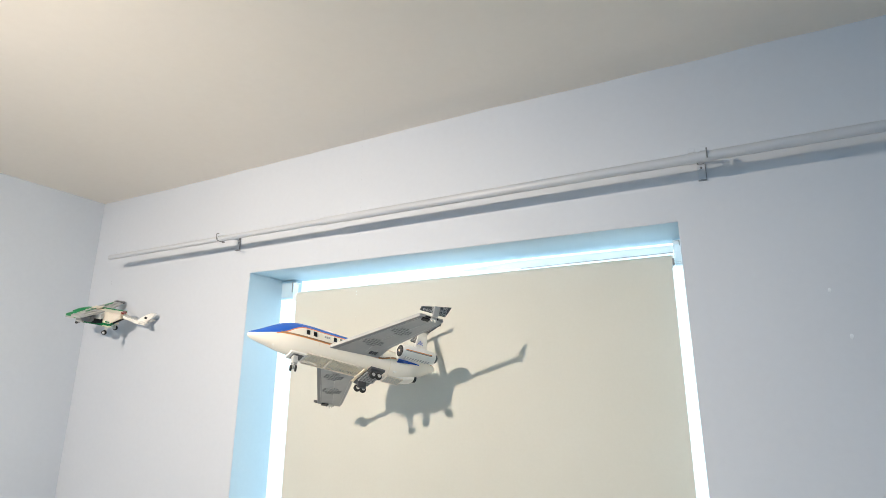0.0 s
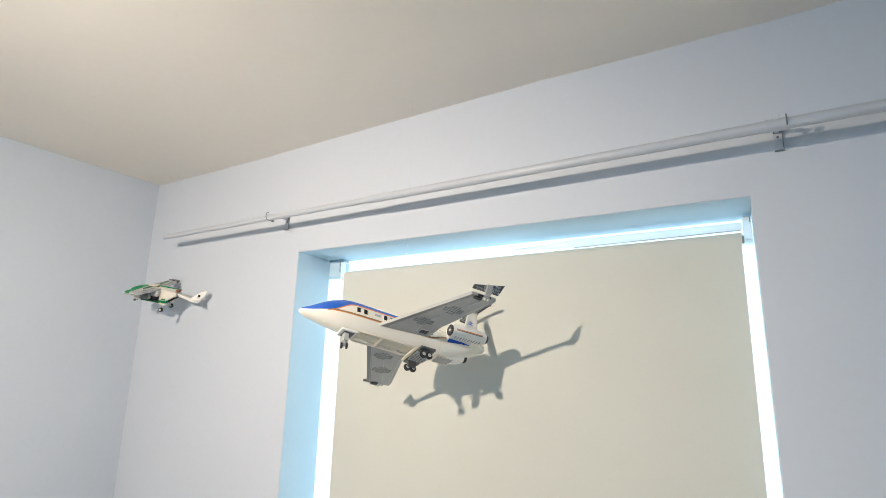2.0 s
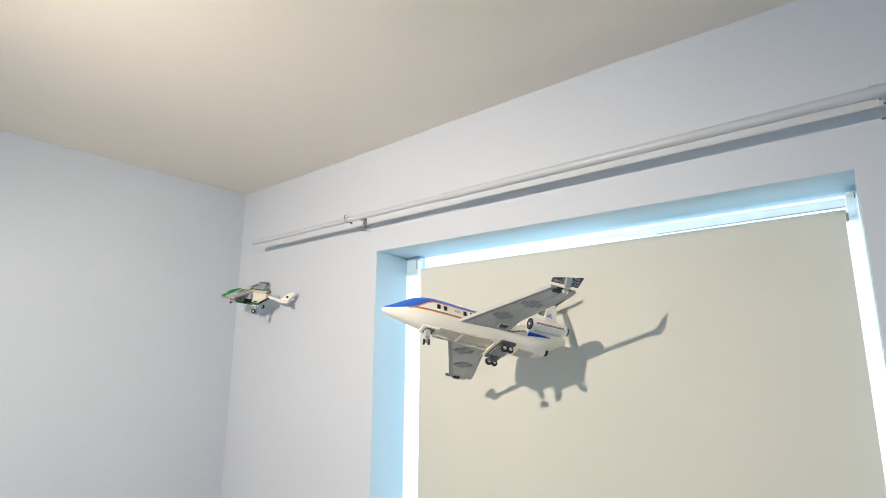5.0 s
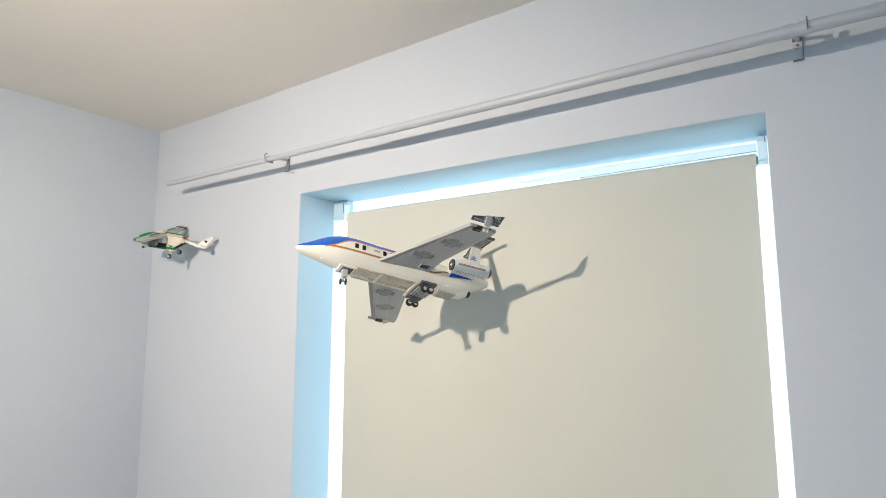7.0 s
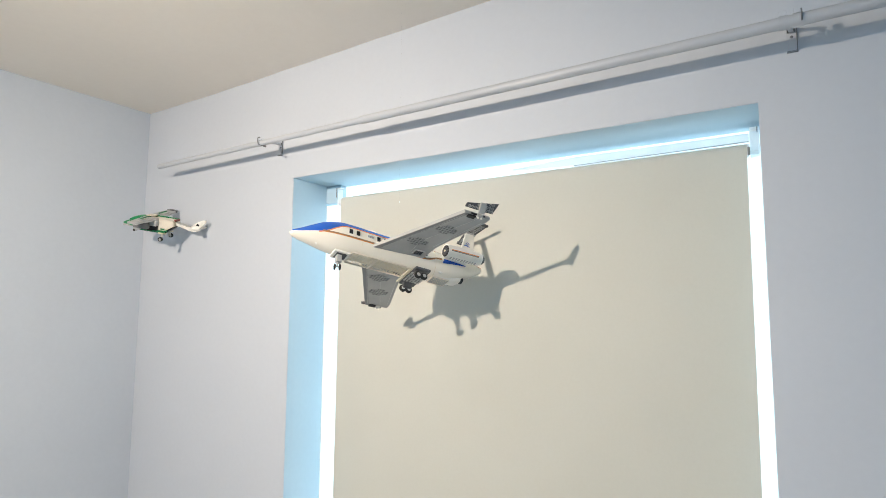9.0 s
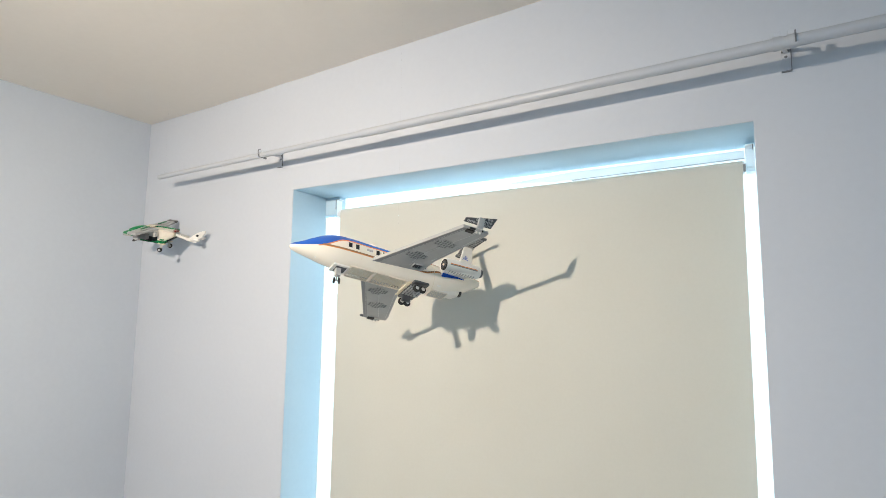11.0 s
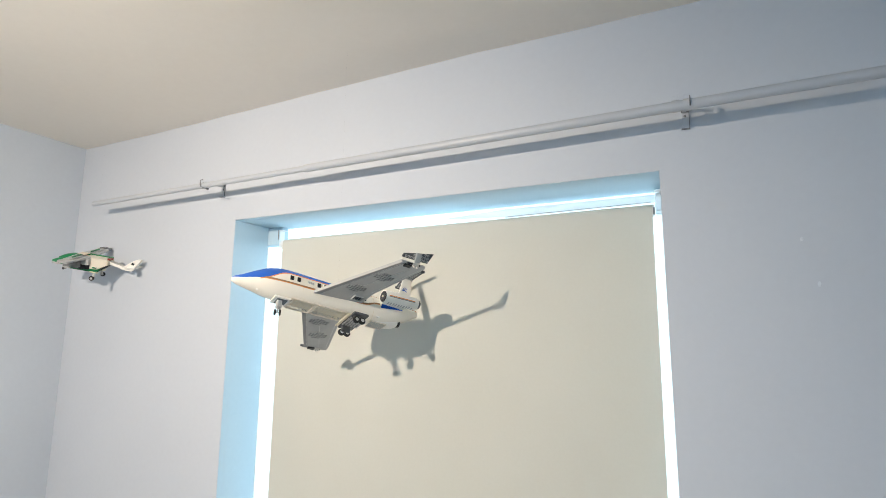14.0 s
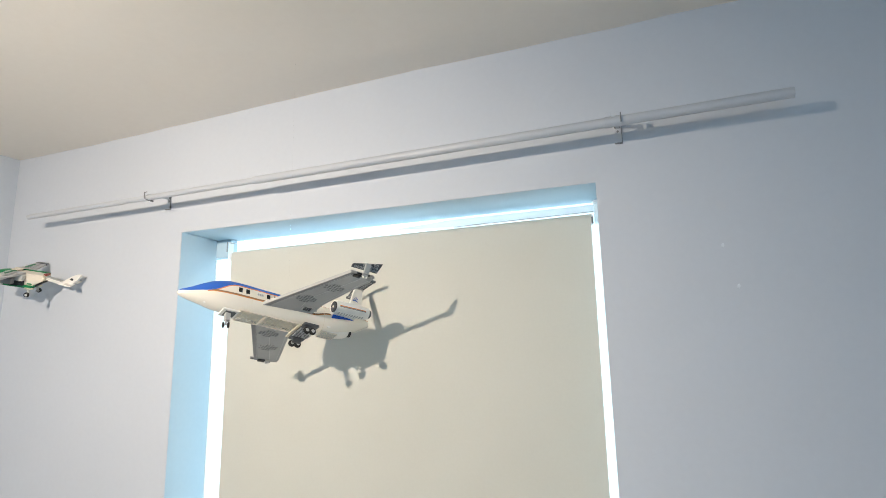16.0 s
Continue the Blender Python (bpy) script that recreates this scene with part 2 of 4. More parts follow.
east = part("wall_east", box(XE, XE + 0.15, YS - 0.15, -0.0005, -0.1, H + 0.15), WALL)
tagged(east, "plain pale blue painted plaster wall", "wall", kind="structure")
south = part("wall_south", back_wall(), WALL)
tagged(south, "plain pale blue painted plaster wall with a window", "wall", kind="structure")
floor = part("floor", box(XW, XE, YS, -0.0005, -0.1, 0.0), FLOOR)
tagged(floor, "plain light wooden floor", "floor", kind="structure")


def uneven_ceiling():
    """A hand-plastered ceiling, slightly wavy."""
    bm = bmesh.new()
    nx, ny = 90, 80
    grid = []
    for i in range(nx + 1):
        row = []
        for j in range(ny + 1):
            x, y = XW - 0.02 + (XE - XW + 0.04) * i / nx, YS - 0.02 + (-YS + 0.04) * j / ny
            z = H - 0.005 + 0.0025 * noise.noise((x * 2.2, y * 2.2, 0.3)) + 0.0022 * noise.noise((x * 7.0, y * 7.0, 4.0)) + 0.012 * math.tanh((x + 0.5) / 0.5)
            # bend up to the wall, shaped so that the strip beside it darkens
            near = min(1.0, max(0.0, (y + 0.17) / 0.17))
            z -= 0.0080 * (1 + math.tanh((x + 0.4) / 0.4)) * (1 - near * near * (3 - 2 * near))
            row.append(bm.verts.new((x, y, z)))
        grid.append(row)
    for i in range(nx):
        for j in range(ny):
            bm.faces.new((grid[i][j], grid[i][j + 1], grid[i + 1][j + 1], grid[i + 1][j]))
    x0, x1, y0, y1 = XW - 0.02, XE + 0.02, YS - 0.02, 0.02
    top = [bm.verts.new((x, y, H + 0.09)) for x, y in ((x0, y0), (x1, y0), (x1, y1), (x0, y1))]
    bm.faces.new(top)
    sides = ([r[0] for r in grid], grid[-1], [r[-1] for r in grid][::-1], grid[0][::-1])
    for k, row in enumerate(sides):
        bm.faces.new(row[::-1] + [top[k], top[(k + 1) % 4]])
    return bm


ceiling = new("ceiling", mesh_of("ceiling", uneven_ceiling(), CEIL, 60))
tagged(ceiling, "warm white hand-plastered ceiling, slightly uneven", "ceiling", kind="structure")


# ---- window ----
def window():
    win = tagged(new("window_1"), "white plastic window behind a lowered roller blind", "window", kind="structure")
    y0, y1, w = DEPTH + 0.001, DEPTH + 0.026, 0.07
    bm = bmesh.new()
    e, f = 0.035, 0.058                        # the frame stands back behind the plaster
    for x0, x1, z0, z1 in ((-WX - w - 0.02, -WX - f, WB - w, WT + w), (WX + e, WX + w, WB - w, WT + w), (-WX - f, WX + e, WT + e, WT + w), (-WX - f, WX + e, WB - w, WB - e)):
        box(x0, x1, y0, y1, z0, z1, 0.004, bm)
    part("window_frame", bm, FRAME, win)
    p = part("pane", box(-WX - 0.062, WX + 0.039, y0 + 0.010, y0 + 0.016, WB - 0.039, WT + 0.039), GLASS, win)
    p.visible_shadow = False
    part("frame_corner", box(-WX - 0.054, -0.632, 0.1665, 0.2000, 1.982, WT - 0.0005, 0.004), REVEAL, win, "frame corner behind the blind's bracket, tinted daylight blue")
    part("frame_corner", box(0.6785, WX - 0.0008, 0.1680, 0.2000, 1.979, WT - 0.0005, 0.004), MILKY, win, "pale plastic end piece beside the sash, made translucent to look brighter")
    # the opening sash of the east half: its top rail shows above the blind
    rail = prism([(0.04, WT - 0.0225), (0.24, WT - 0.0342), (0.677, WT - 0.0303), (0.677, WT - 0.0100), (0.24, WT - 0.0107)], 0.190, 0.205, 0.0012)
    for v in rail.verts:
        v.co = Vector((v.co.x, v.co.z, v.co.y))
    sash = part("sash_rail", rail, MILKY, win, "white plastic top rail of the sash, made translucent to look brighter")
    seal = prism([(0.24, WT - 0.0363), (0.677, WT - 0.0322), (0.677, WT - 0.0305), (0.24, WT - 0.0346)], 0.189, 0.204)
    for v in seal.verts:
        v.co = Vector((v.co.x, v.co.z, v.co.y))
    part("rubber_seal", seal, MID_GREY, sash, "thin grey rubber seal")
    part("window_sill", box(-WX + 0.001, WX - 0.001, 0.02, DEPTH - 0.002, WB + 0.001, WB + 0.025, 0.005), FRAME, win)
    return win


window()
back_window = tagged(new("window_2"), "plain glazed window in the back wall", "window", kind="structure")
bm = bmesh.new()
for x0, x1, z0, z1 in ((EX0, EX0 + 0.05, EZ0, EZ1), (EX1 - 0.05, EX1, EZ0, EZ1), (EX0 + 0.05, EX1 - 0.05, EZ0, EZ0 + 0.05), (EX0 + 0.05, EX1 - 0.05, EZ1 - 0.05, EZ1)):
    box(x0, x1, YS - 0.14, YS - 0.08, z0, z1, 0.004, bm)
part("window_frame", bm, FRAME, back_window)
part("pane", box(EX0 + 0.045, EX1 - 0.045, YS - 0.114, YS - 0.108, EZ0 + 0.045, EZ1 - 0.045), GLASS, back_window).visible_shadow = False


def bright_sky():
    """The hazy sky outside the window."""
    m = bpy.data.materials.new("hazy_sky")
    m.use_nodes = True
    tree = m.node_tree
    tree.nodes.remove(tree.nodes["Principled BSDF"])
    glow = node(tree, "ShaderNodeEmission", Strength=2.4)
    n = noise_node(tree, 0.6)
    ramp = tree.nodes.new("ShaderNodeValToRGB")
    ramp.color_ramp.elements[0].color, ramp.color_ramp.elements[1].color = (0.68, 0.90, 1.0, 1), (0.80, 0.95, 1.0, 1)
    tree.links.new(n.outputs["Fac"], ramp.inputs[0])
    tree.links.new(ramp.outputs[0], glow.inputs["Color"])
    tree.links.new(glow.outputs[0], tree.nodes["Material Output"].inputs[0])
    return m


backdrop = part("backdrop", box(-6, 5, 3.0, 3.02, -3, 6), bright_sky())
tagged(backdrop, "plain bright hazy sky outside the window", "sky", kind="structure")


# ---- roller blind ----
def roller_blind():
    blind = thing("roller_blind", "cream fabric roller blind lowered inside the window recess", "roller blind", pose(0, 0.1425, 1.977) @ pose(0, 0, 0, 0, 0.25, 0))
    l, r, tube = -0.590, 0.673, 0.0165
    part("tube", rod((l - 0.012, 0, 0), (r + 0.004, 0, 0), tube, n=32), FRAME, blind, "white metal roller tube", 40)
    bm = bmesh.new()
    nx, nz = 40, 30
    top, low = 0.0, WB + 0.05 - 1.977
    arc = 6                                    # rows that lie over the front of the tube
    sheet = {}
    for side in (0, 1):
        for i in range(nx + 1):
            for j in range(nz + 1):
                x = l + (r - l) * i / nx
                rad = tube + (0.0004 if side else 0.0011)
                if j <= arc:
                    a = radians(80 + 100 * j / arc)
                    y, z = rad * math.cos(a), rad * math.sin(a)
                else:
                    z = (low - top) * (j - arc) / (nz - arc)
                    y = -rad + 0.0012 * noise.noise((x * 3.0, z * 2.0, 1.0)) * (j - arc) / (nz - arc)
                sheet[side, i, j] = bm.verts.new((x, y, z))
    for side in (0, 1):
        for i in range(nx):
            for j in range(nz):
                bm.faces.new((sheet[side, i, j], sheet[side, i + 1, j], sheet[side, i + 1, j + 1], sheet[side, i, j + 1]))
    for i in range(nx):
        for j in (0, nz):
            bm.faces.new((sheet[0, i, j], sheet[0, i + 1, j], sheet[1, i + 1, j], sheet[1, i, j]))
    for j in range(nz):
        for i in (0, nx):
            bm.faces.new((sheet[0, i, j], sheet[0, i, j + 1], sheet[1, i, j + 1], sheet[1, i, j]))
    part("fabric", bm, FABRIC, blind, "cream woven blackout cloth", 60)
    part("bottom_bar", box(l, r, -tube - 0.006, -tube + 0.007, low - 0.012, low + 0.012, 0.003), FRAME, blind)
    for x, s in ((l - 0.027, -1), (r + 0.022, 1)):
        bm = box(x - 0.0005, x + 0.0005, -0.006, 0.020, -0.012, 0.052, 0.0002)
        box(min(x, x - s * 0.016), max(x, x - s * 0.016), -0.010, 0.018, 0.0522, 0.0538, 0.0, bm)
        b = part("bracket", bm, FRAME, blind, "small white end bracket")
        part("bracket_edge", box(x - 0.0010, x + 0.0010, -0.0130, -0.0105, 0.018 if s < 0 else 0.040, 0.0535), MID_GREY, b, "dull steel edge")
        part("pivot", rod((x - s * 0.014, 0, 0), (x + s * 0.0004, 0, 0), 0.002, n=12), FRAME, b, smooth=40)
    part("chain_guide", box(r + 0.0012, r + 0.0065, -0.022, -0.012, -0.014, 0.006, 0.002), MID_GREY, blind, "grey chain guide")
    for o in blind.children_recursive:         # the roller hangs a little out of level
        for v in o.data.vertices:
            v.co.z += 0.0096 * v.co.x + 0.0025
    return blind


roller_blind()


# ---- curtain rod and its brackets ----
ROD_Y, ROD_Z0, ROD_Z1 = -0.112, 2.148, 2.164     # the rod rises slightly to the east


def rod_z(x):
    return ROD_Z0 + (ROD_Z1 - ROD_Z0) * (x + 1.34) / 2.47


def curtain_rod():
    c = thing("curtain_rod", "bare white telescopic metal curtain rod without curtains", "curtain rod", pose(0, ROD_Y, 0))
    mid = -0.30
    part("inner_tube", rod((-1.34, 0, rod_z(-1.34)), (mid + 0.01, 0, rod_z(mid + 0.01)), 0.0095, n=32), ROD_WHITE, c, smooth=40)
    part("outer_tube", rod((mid, 0, rod_z(mid)), (1.13, 0, rod_z(1.13)), 0.0120, n=32), ROD_WHITE, c, smooth=40)
    return c


curtain_rod()


def curtain_bracket(x, r, lean, low, knob, rise, collars):
    """A small wall plate, an arm out over the rod, collars round the rod and a wire hook in front of it."""
    z = rod_z(x)
    b = thing("curtain_bracket", "small white and grey steel curtain rod bracket on the wall", "bracket", pose(x, 0, z), "curtain rod brackets")
    plate = part("wall_plate", box(-0.009, 0.009, -0.0028, 0.0005, low, 0.042, 0.0008), WALL, b, "wall-coloured painted plate")
    part("flange", box(0.0078, 0.0090, -0.0070, -0.0030, low + 0.002, 0.040, 0.0004), DARK_STEEL, plate, "dull steel edge")
    part("lip", box(-0.010, 0.009, -0.011, -0.0030, low - 0.0022, low - 0.0006, 0.0004), DARK_STEEL, plate, "dull steel lip")
    part("clip", box(-0.009, 0.006, -0.014, -0.0030, 0.025, 0.032, 0.0010), DARK_STEEL, plate, "dull steel clip")
    part("screw", lathe([(0, 0.0030), (0.0012, 0.0028), (0.002, 0.0014)], 12), DARK_STEEL, plate, smooth=40,
         at=Matrix.Translation((-0.001, -0.0028, 0.016)) @ pose(0, 0, 0, 0, 0, -90))
    # a flat arm from the wall to the rod, sloping to one side
    bm = bmesh.new()
    for x, y, z0, z1 in ((0.0, -0.003, 0.024, 0.033), (lean, ROD_Y + 0.012, rise, rise + 0.006), (lean, ROD_Y + 0.002, rise, rise + 0.004)):
        for dx in (-0.0042, 0.0042):
            for z2 in (z0, z1):
                bm.verts.new((x + dx, y, z2))
    bm.verts.ensure_lookup_table()
    v = bm.verts
    for k in (0, 4):
        for q in ((0, 1, 5, 4), (2, 6, 7, 3), (0, 4, 6, 2), (1, 3, 7, 5)):
            bm.faces.new([v[k + i] for i in q])
    bm.faces.new([v[i] for i in (0, 2, 3, 1)])
    bm.faces.new([v[i] for i in (8, 9, 11, 10)])
    part("arm", bm, WHITE_ENAMEL, b)
    # collars that hold the rod, each with a post up to the arm
    for x, w in collars:
        ring = part("collar", rod((x - w / 2, ROD_Y, 0), (x + w / 2, ROD_Y, 0), r + 0.0016, n=28), ROD_WHITE, b, "white collar round the rod", 40)
        part("post", box(x - w / 2 + 0.002, x + w / 2 - 0.002, ROD_Y - 0.003, ROD_Y + 0.003, r * 0.8, rise + 0.004, 0.0012), WALL, ring)
    front = ROD_Y - r - 0.0040
    if knob:
        pts = [(lean, ROD_Y - 0.004, r + 0.010), (lean, front, r + 0.006), (lean, front, r * 0.2), (lean + 0.004, front, -r * 0.8), (lean + 0.020, front, -r * 1.5), (lean + 0.034, front, -r * 1.9)]
    else:
        pts = [(0.010, front, r + 0.002), (0.010, front, 0.0), (0.010, front, -r * 0.8)]
    hook = part("hook", wire(pts, 0.0014), DARK_STEEL, b, "bent steel hook", 60)
    if knob:
        part("knob", rod((lean + 0.032, front, -r * 1.85), (lean + 0.040, front, -r * 2.1), 0.0034, n=12), DARK_STEEL, hook, smooth=40)
    return b


curtain_bracket(-0.765, 0.0095, 0.025, -0.012, True, 0.0100, ((0.025, 0.006),))
curtain_bracket(0.766, 0.0120, -0.020, -0.016, False, 0.0200, ((-0.019, 0.016), (0.005, 0.017)))


# ---- filler spots on the wall ----
def filler_spot(x, z, w, h, turn):
    bm = bmesh.new()
    bmesh.ops.create_icosphere(bm, subdivisions=2, radius=1.0)
    for v in bm.verts:
        k = 1 + 0.25 * noise.noise(v.co * 1.7 + Vector((x, z, 0)))
        v.co = Vector((v.co.x * w * k, v.co.y * 0.0006, v.co.z * h * k))
    ob = part("wall_filler", bm, FILLER, None, "", 60, Matrix.Translation((x, -0.0002, z)) @ pose(0, 0, 0, 0, turn, 0))
    tagged(ob, "small white dab of filler on the painted wall", "filler spot", "filler spots")


filler_spot(0.976, 1.861, 0.0032, 0.0052, 0)
filler_spot(0.999, 1.763, 0.0032, 0.0062, 8)


# ---- the large toy aeroplane ----
def catmull(rows, steps):
    rows = [np.array(r) for r in rows]
    rows = [2 * rows[0] - rows[1]] + rows + [2 * rows[-1] - rows[-2]]
    out = []
    for a, b, c, d in zip(rows, rows[1:], rows[2:], rows[3:]):
        for k in range(steps):
            t = k / steps
            out.append(0.5 * (2 * b + (c - a) * t + (2 * a - 5 * b + 4 * c - d) * t * t + (3 * b - a - 3 * c + d) * t**3))
    out.append(rows[-2])
    return out


def loft(sections, n=48, flat=-1.0, steps=6, power=2.0):
    """A hull through sections (x, middle height, half width, half height); flat: the level at which the keel is cut flat."""
    bm = bmesh.new()
    rings = []
    for x, zc, ry, rz in catmull(sections, steps):
        ring = []
        for k in range(n):
            a = 2 * math.pi * k / n
            c, s = math.cos(a), math.sin(a)
            y = ry * math.copysign(abs(c) ** (2 / power), c)
            z = zc + rz * math.copysign(abs(s) ** (2 / power), s)
            ring.append(bm.verts.new((x, y, max(z, flat))))
        rings.append(ring)
    for a, b in zip(rings, rings[1:]):
        for k in range(n):
            bm.faces.new((a[k], a[(k + 1) % n], b[(k + 1) % n], b[k]))
    bm.faces.new(rings[0][::-1])
    bm.faces.new(rings[-1])
    return bm


def livery():
    """Glossy white plastic printed with a blue nose and back, orange lines and a blue flash at the tail."""
    m, tree, bsdf = material("printed_white_toy_plastic", 0.22)
    tc = tree.nodes.new("ShaderNodeTexCoord")
    xyz = tree.nodes.new("ShaderNodeSeparateXYZ")
    tree.links.new(tc.outputs["Object"], xyz.inputs[0])
    X, Z = xyz.outputs["X"], xyz.outputs["Z"]

    def op(kind, a, b=0.0, c=0.0):
        n = tree.nodes.new("ShaderNodeMath")
        n.operation = kind
        for i, v in enumerate((a, b, c)):
            if isinstance(v, (int, float)):
                n.inputs[i].default_value = v
            else:
                tree.links.new(v, n.inputs[i])
        return n.outputs[0]

    def ramp(a, b, lo, hi, kind="SMOOTHERSTEP"):
        n = tree.nodes.new("ShaderNodeMapRange")
        n.interpolation_type = kind
        tree.links.new(X, n.inputs[0])
        for i, v in enumerate((a, b, lo, hi)):
            n.inputs[i + 1].default_value = v
        return n.outputs[0]

    def over(under, colour, mask):
        n = tree.nodes.new("ShaderNodeMix")
        n.data_type = "RGBA"
        tree.links.new(mask, n.inputs["Factor"])
        if isinstance(under, tuple):
            n.inputs["A"].default_value = (*under, 1)
        else:
            tree.links.new(under, n.inputs["A"])
        n.inputs["B"].default_value = (*colour, 1)
        return n.outputs["Result"]

    stripe = op("MULTIPLY_ADD", X, 0.0, -0.003)
    stripe = op("ADD", stripe, ramp(0.20, 0.272, 0.0, -0.006))
    stripe = op("ADD", stripe, ramp(-0.06, -0.12, 0.0, 0.012))
    back = op("ADD", stripe, ramp(0.222, 0.135, 0.0, 0.0310))
    above = op("GREATER_THAN", Z, back)
    rim = op("LESS_THAN", op("ABSOLUTE", op("SUBTRACT", Z, op("SUBTRACT", back, 0.0016))), 0.0017)
    rear = op("LESS_THAN", X, 0.214)
    aft = op("LESS_THAN", X, 0.205)
    fore = op("GREATER_THAN", X, -0.118)
    line = op("MULTIPLY", op("LESS_THAN", op("ABSOLUTE", op("SUBTRACT", Z, stripe)), 0.0010), aft)
    line = op("MULTIPLY", line, fore)
    band = op("MULTIPLY", op("MULTIPLY", op("LESS_THAN", op("ABSOLUTE", op("SUBTRACT", Z, op("ADD", stripe, 0.0026))), 0.0018), aft), fore)
    rim = op("MULTIPLY", rim, rear)
    flash = op("MULTIPLY", op("GREATER_THAN", Z, ramp(-0.122, -0.222, 0.0, 0.0160, "LINEAR")), op("LESS_THAN", Z, ramp(-0.118, -0.135, 0.004, 0.030)))
    flash = op("MULTIPLY", flash, op("LESS_THAN", Z, ramp(-0.145, -0.222, 0.034, 0.0155, "LINEAR")))
    flash = op("MULTIPLY", flash, op("MULTIPLY", op("LESS_THAN", X, -0.120), op("GREATER_THAN", X, -0.197)))
    col = over((0.895, 0.840, 0.735), (0.02, 0.12, 0.55), above)
    col = over(col, (0.02, 0.10, 0.50), flash)
    col = over(col, (0.74, 0.26, 0.08), rim)
    col = over(col, (0.33, 0.19, 0.10), band)
    col = over(col, (0.66, 0.25, 0.07), line)
    tree.links.new(col, bsdf.inputs["Base Color"])
    return m


LIVERY = livery()


def wheel(name, r, w, parent, at, hub=LIGHT_GREY):
    """A tyre with a hub, its axle along y."""
    t = part(name, lathe([(-w / 2, r * 0.55), (-w / 2, r * 0.82), (-w / 2 + w * 0.15, r * 0.96), (-w * 0.2, r), (w * 0.2, r), (w / 2 - w * 0.15, r * 0.96), (w / 2, r * 0.82), (w / 2, r * 0.55)], 24),
             RUBBER, parent, "black rubber tyre", 50, Matrix.Translation(at) @ pose(0, 0, 0, 0, 0, 90))
    part("hub", lathe([(-w / 2 - 0.0006, r * 0.30), (-w / 2 - 0.0004, r * 0.52), (w / 2 + 0.0004, r * 0.52), (w / 2 + 0.0006, r * 0.30)], 16), hub, t, "grey hub", 50)
    return t


def plus_points(cx, cy, pitch, turn):
    """Places of a cross of tubes: three rows of unequal length."""
    out = []
    a = radians(turn)
    for i in range(-3, 4):
        for j in (-1.5, -0.5, 0.5, 1.5):
            if abs(j) < 1 or abs(i) <= 1:
                out.append((cx + pitch * (i * math.cos(a) - j * math.sin(a)), cy + pitch * (i * math.sin(a) + j * math.cos(a))))
    return out


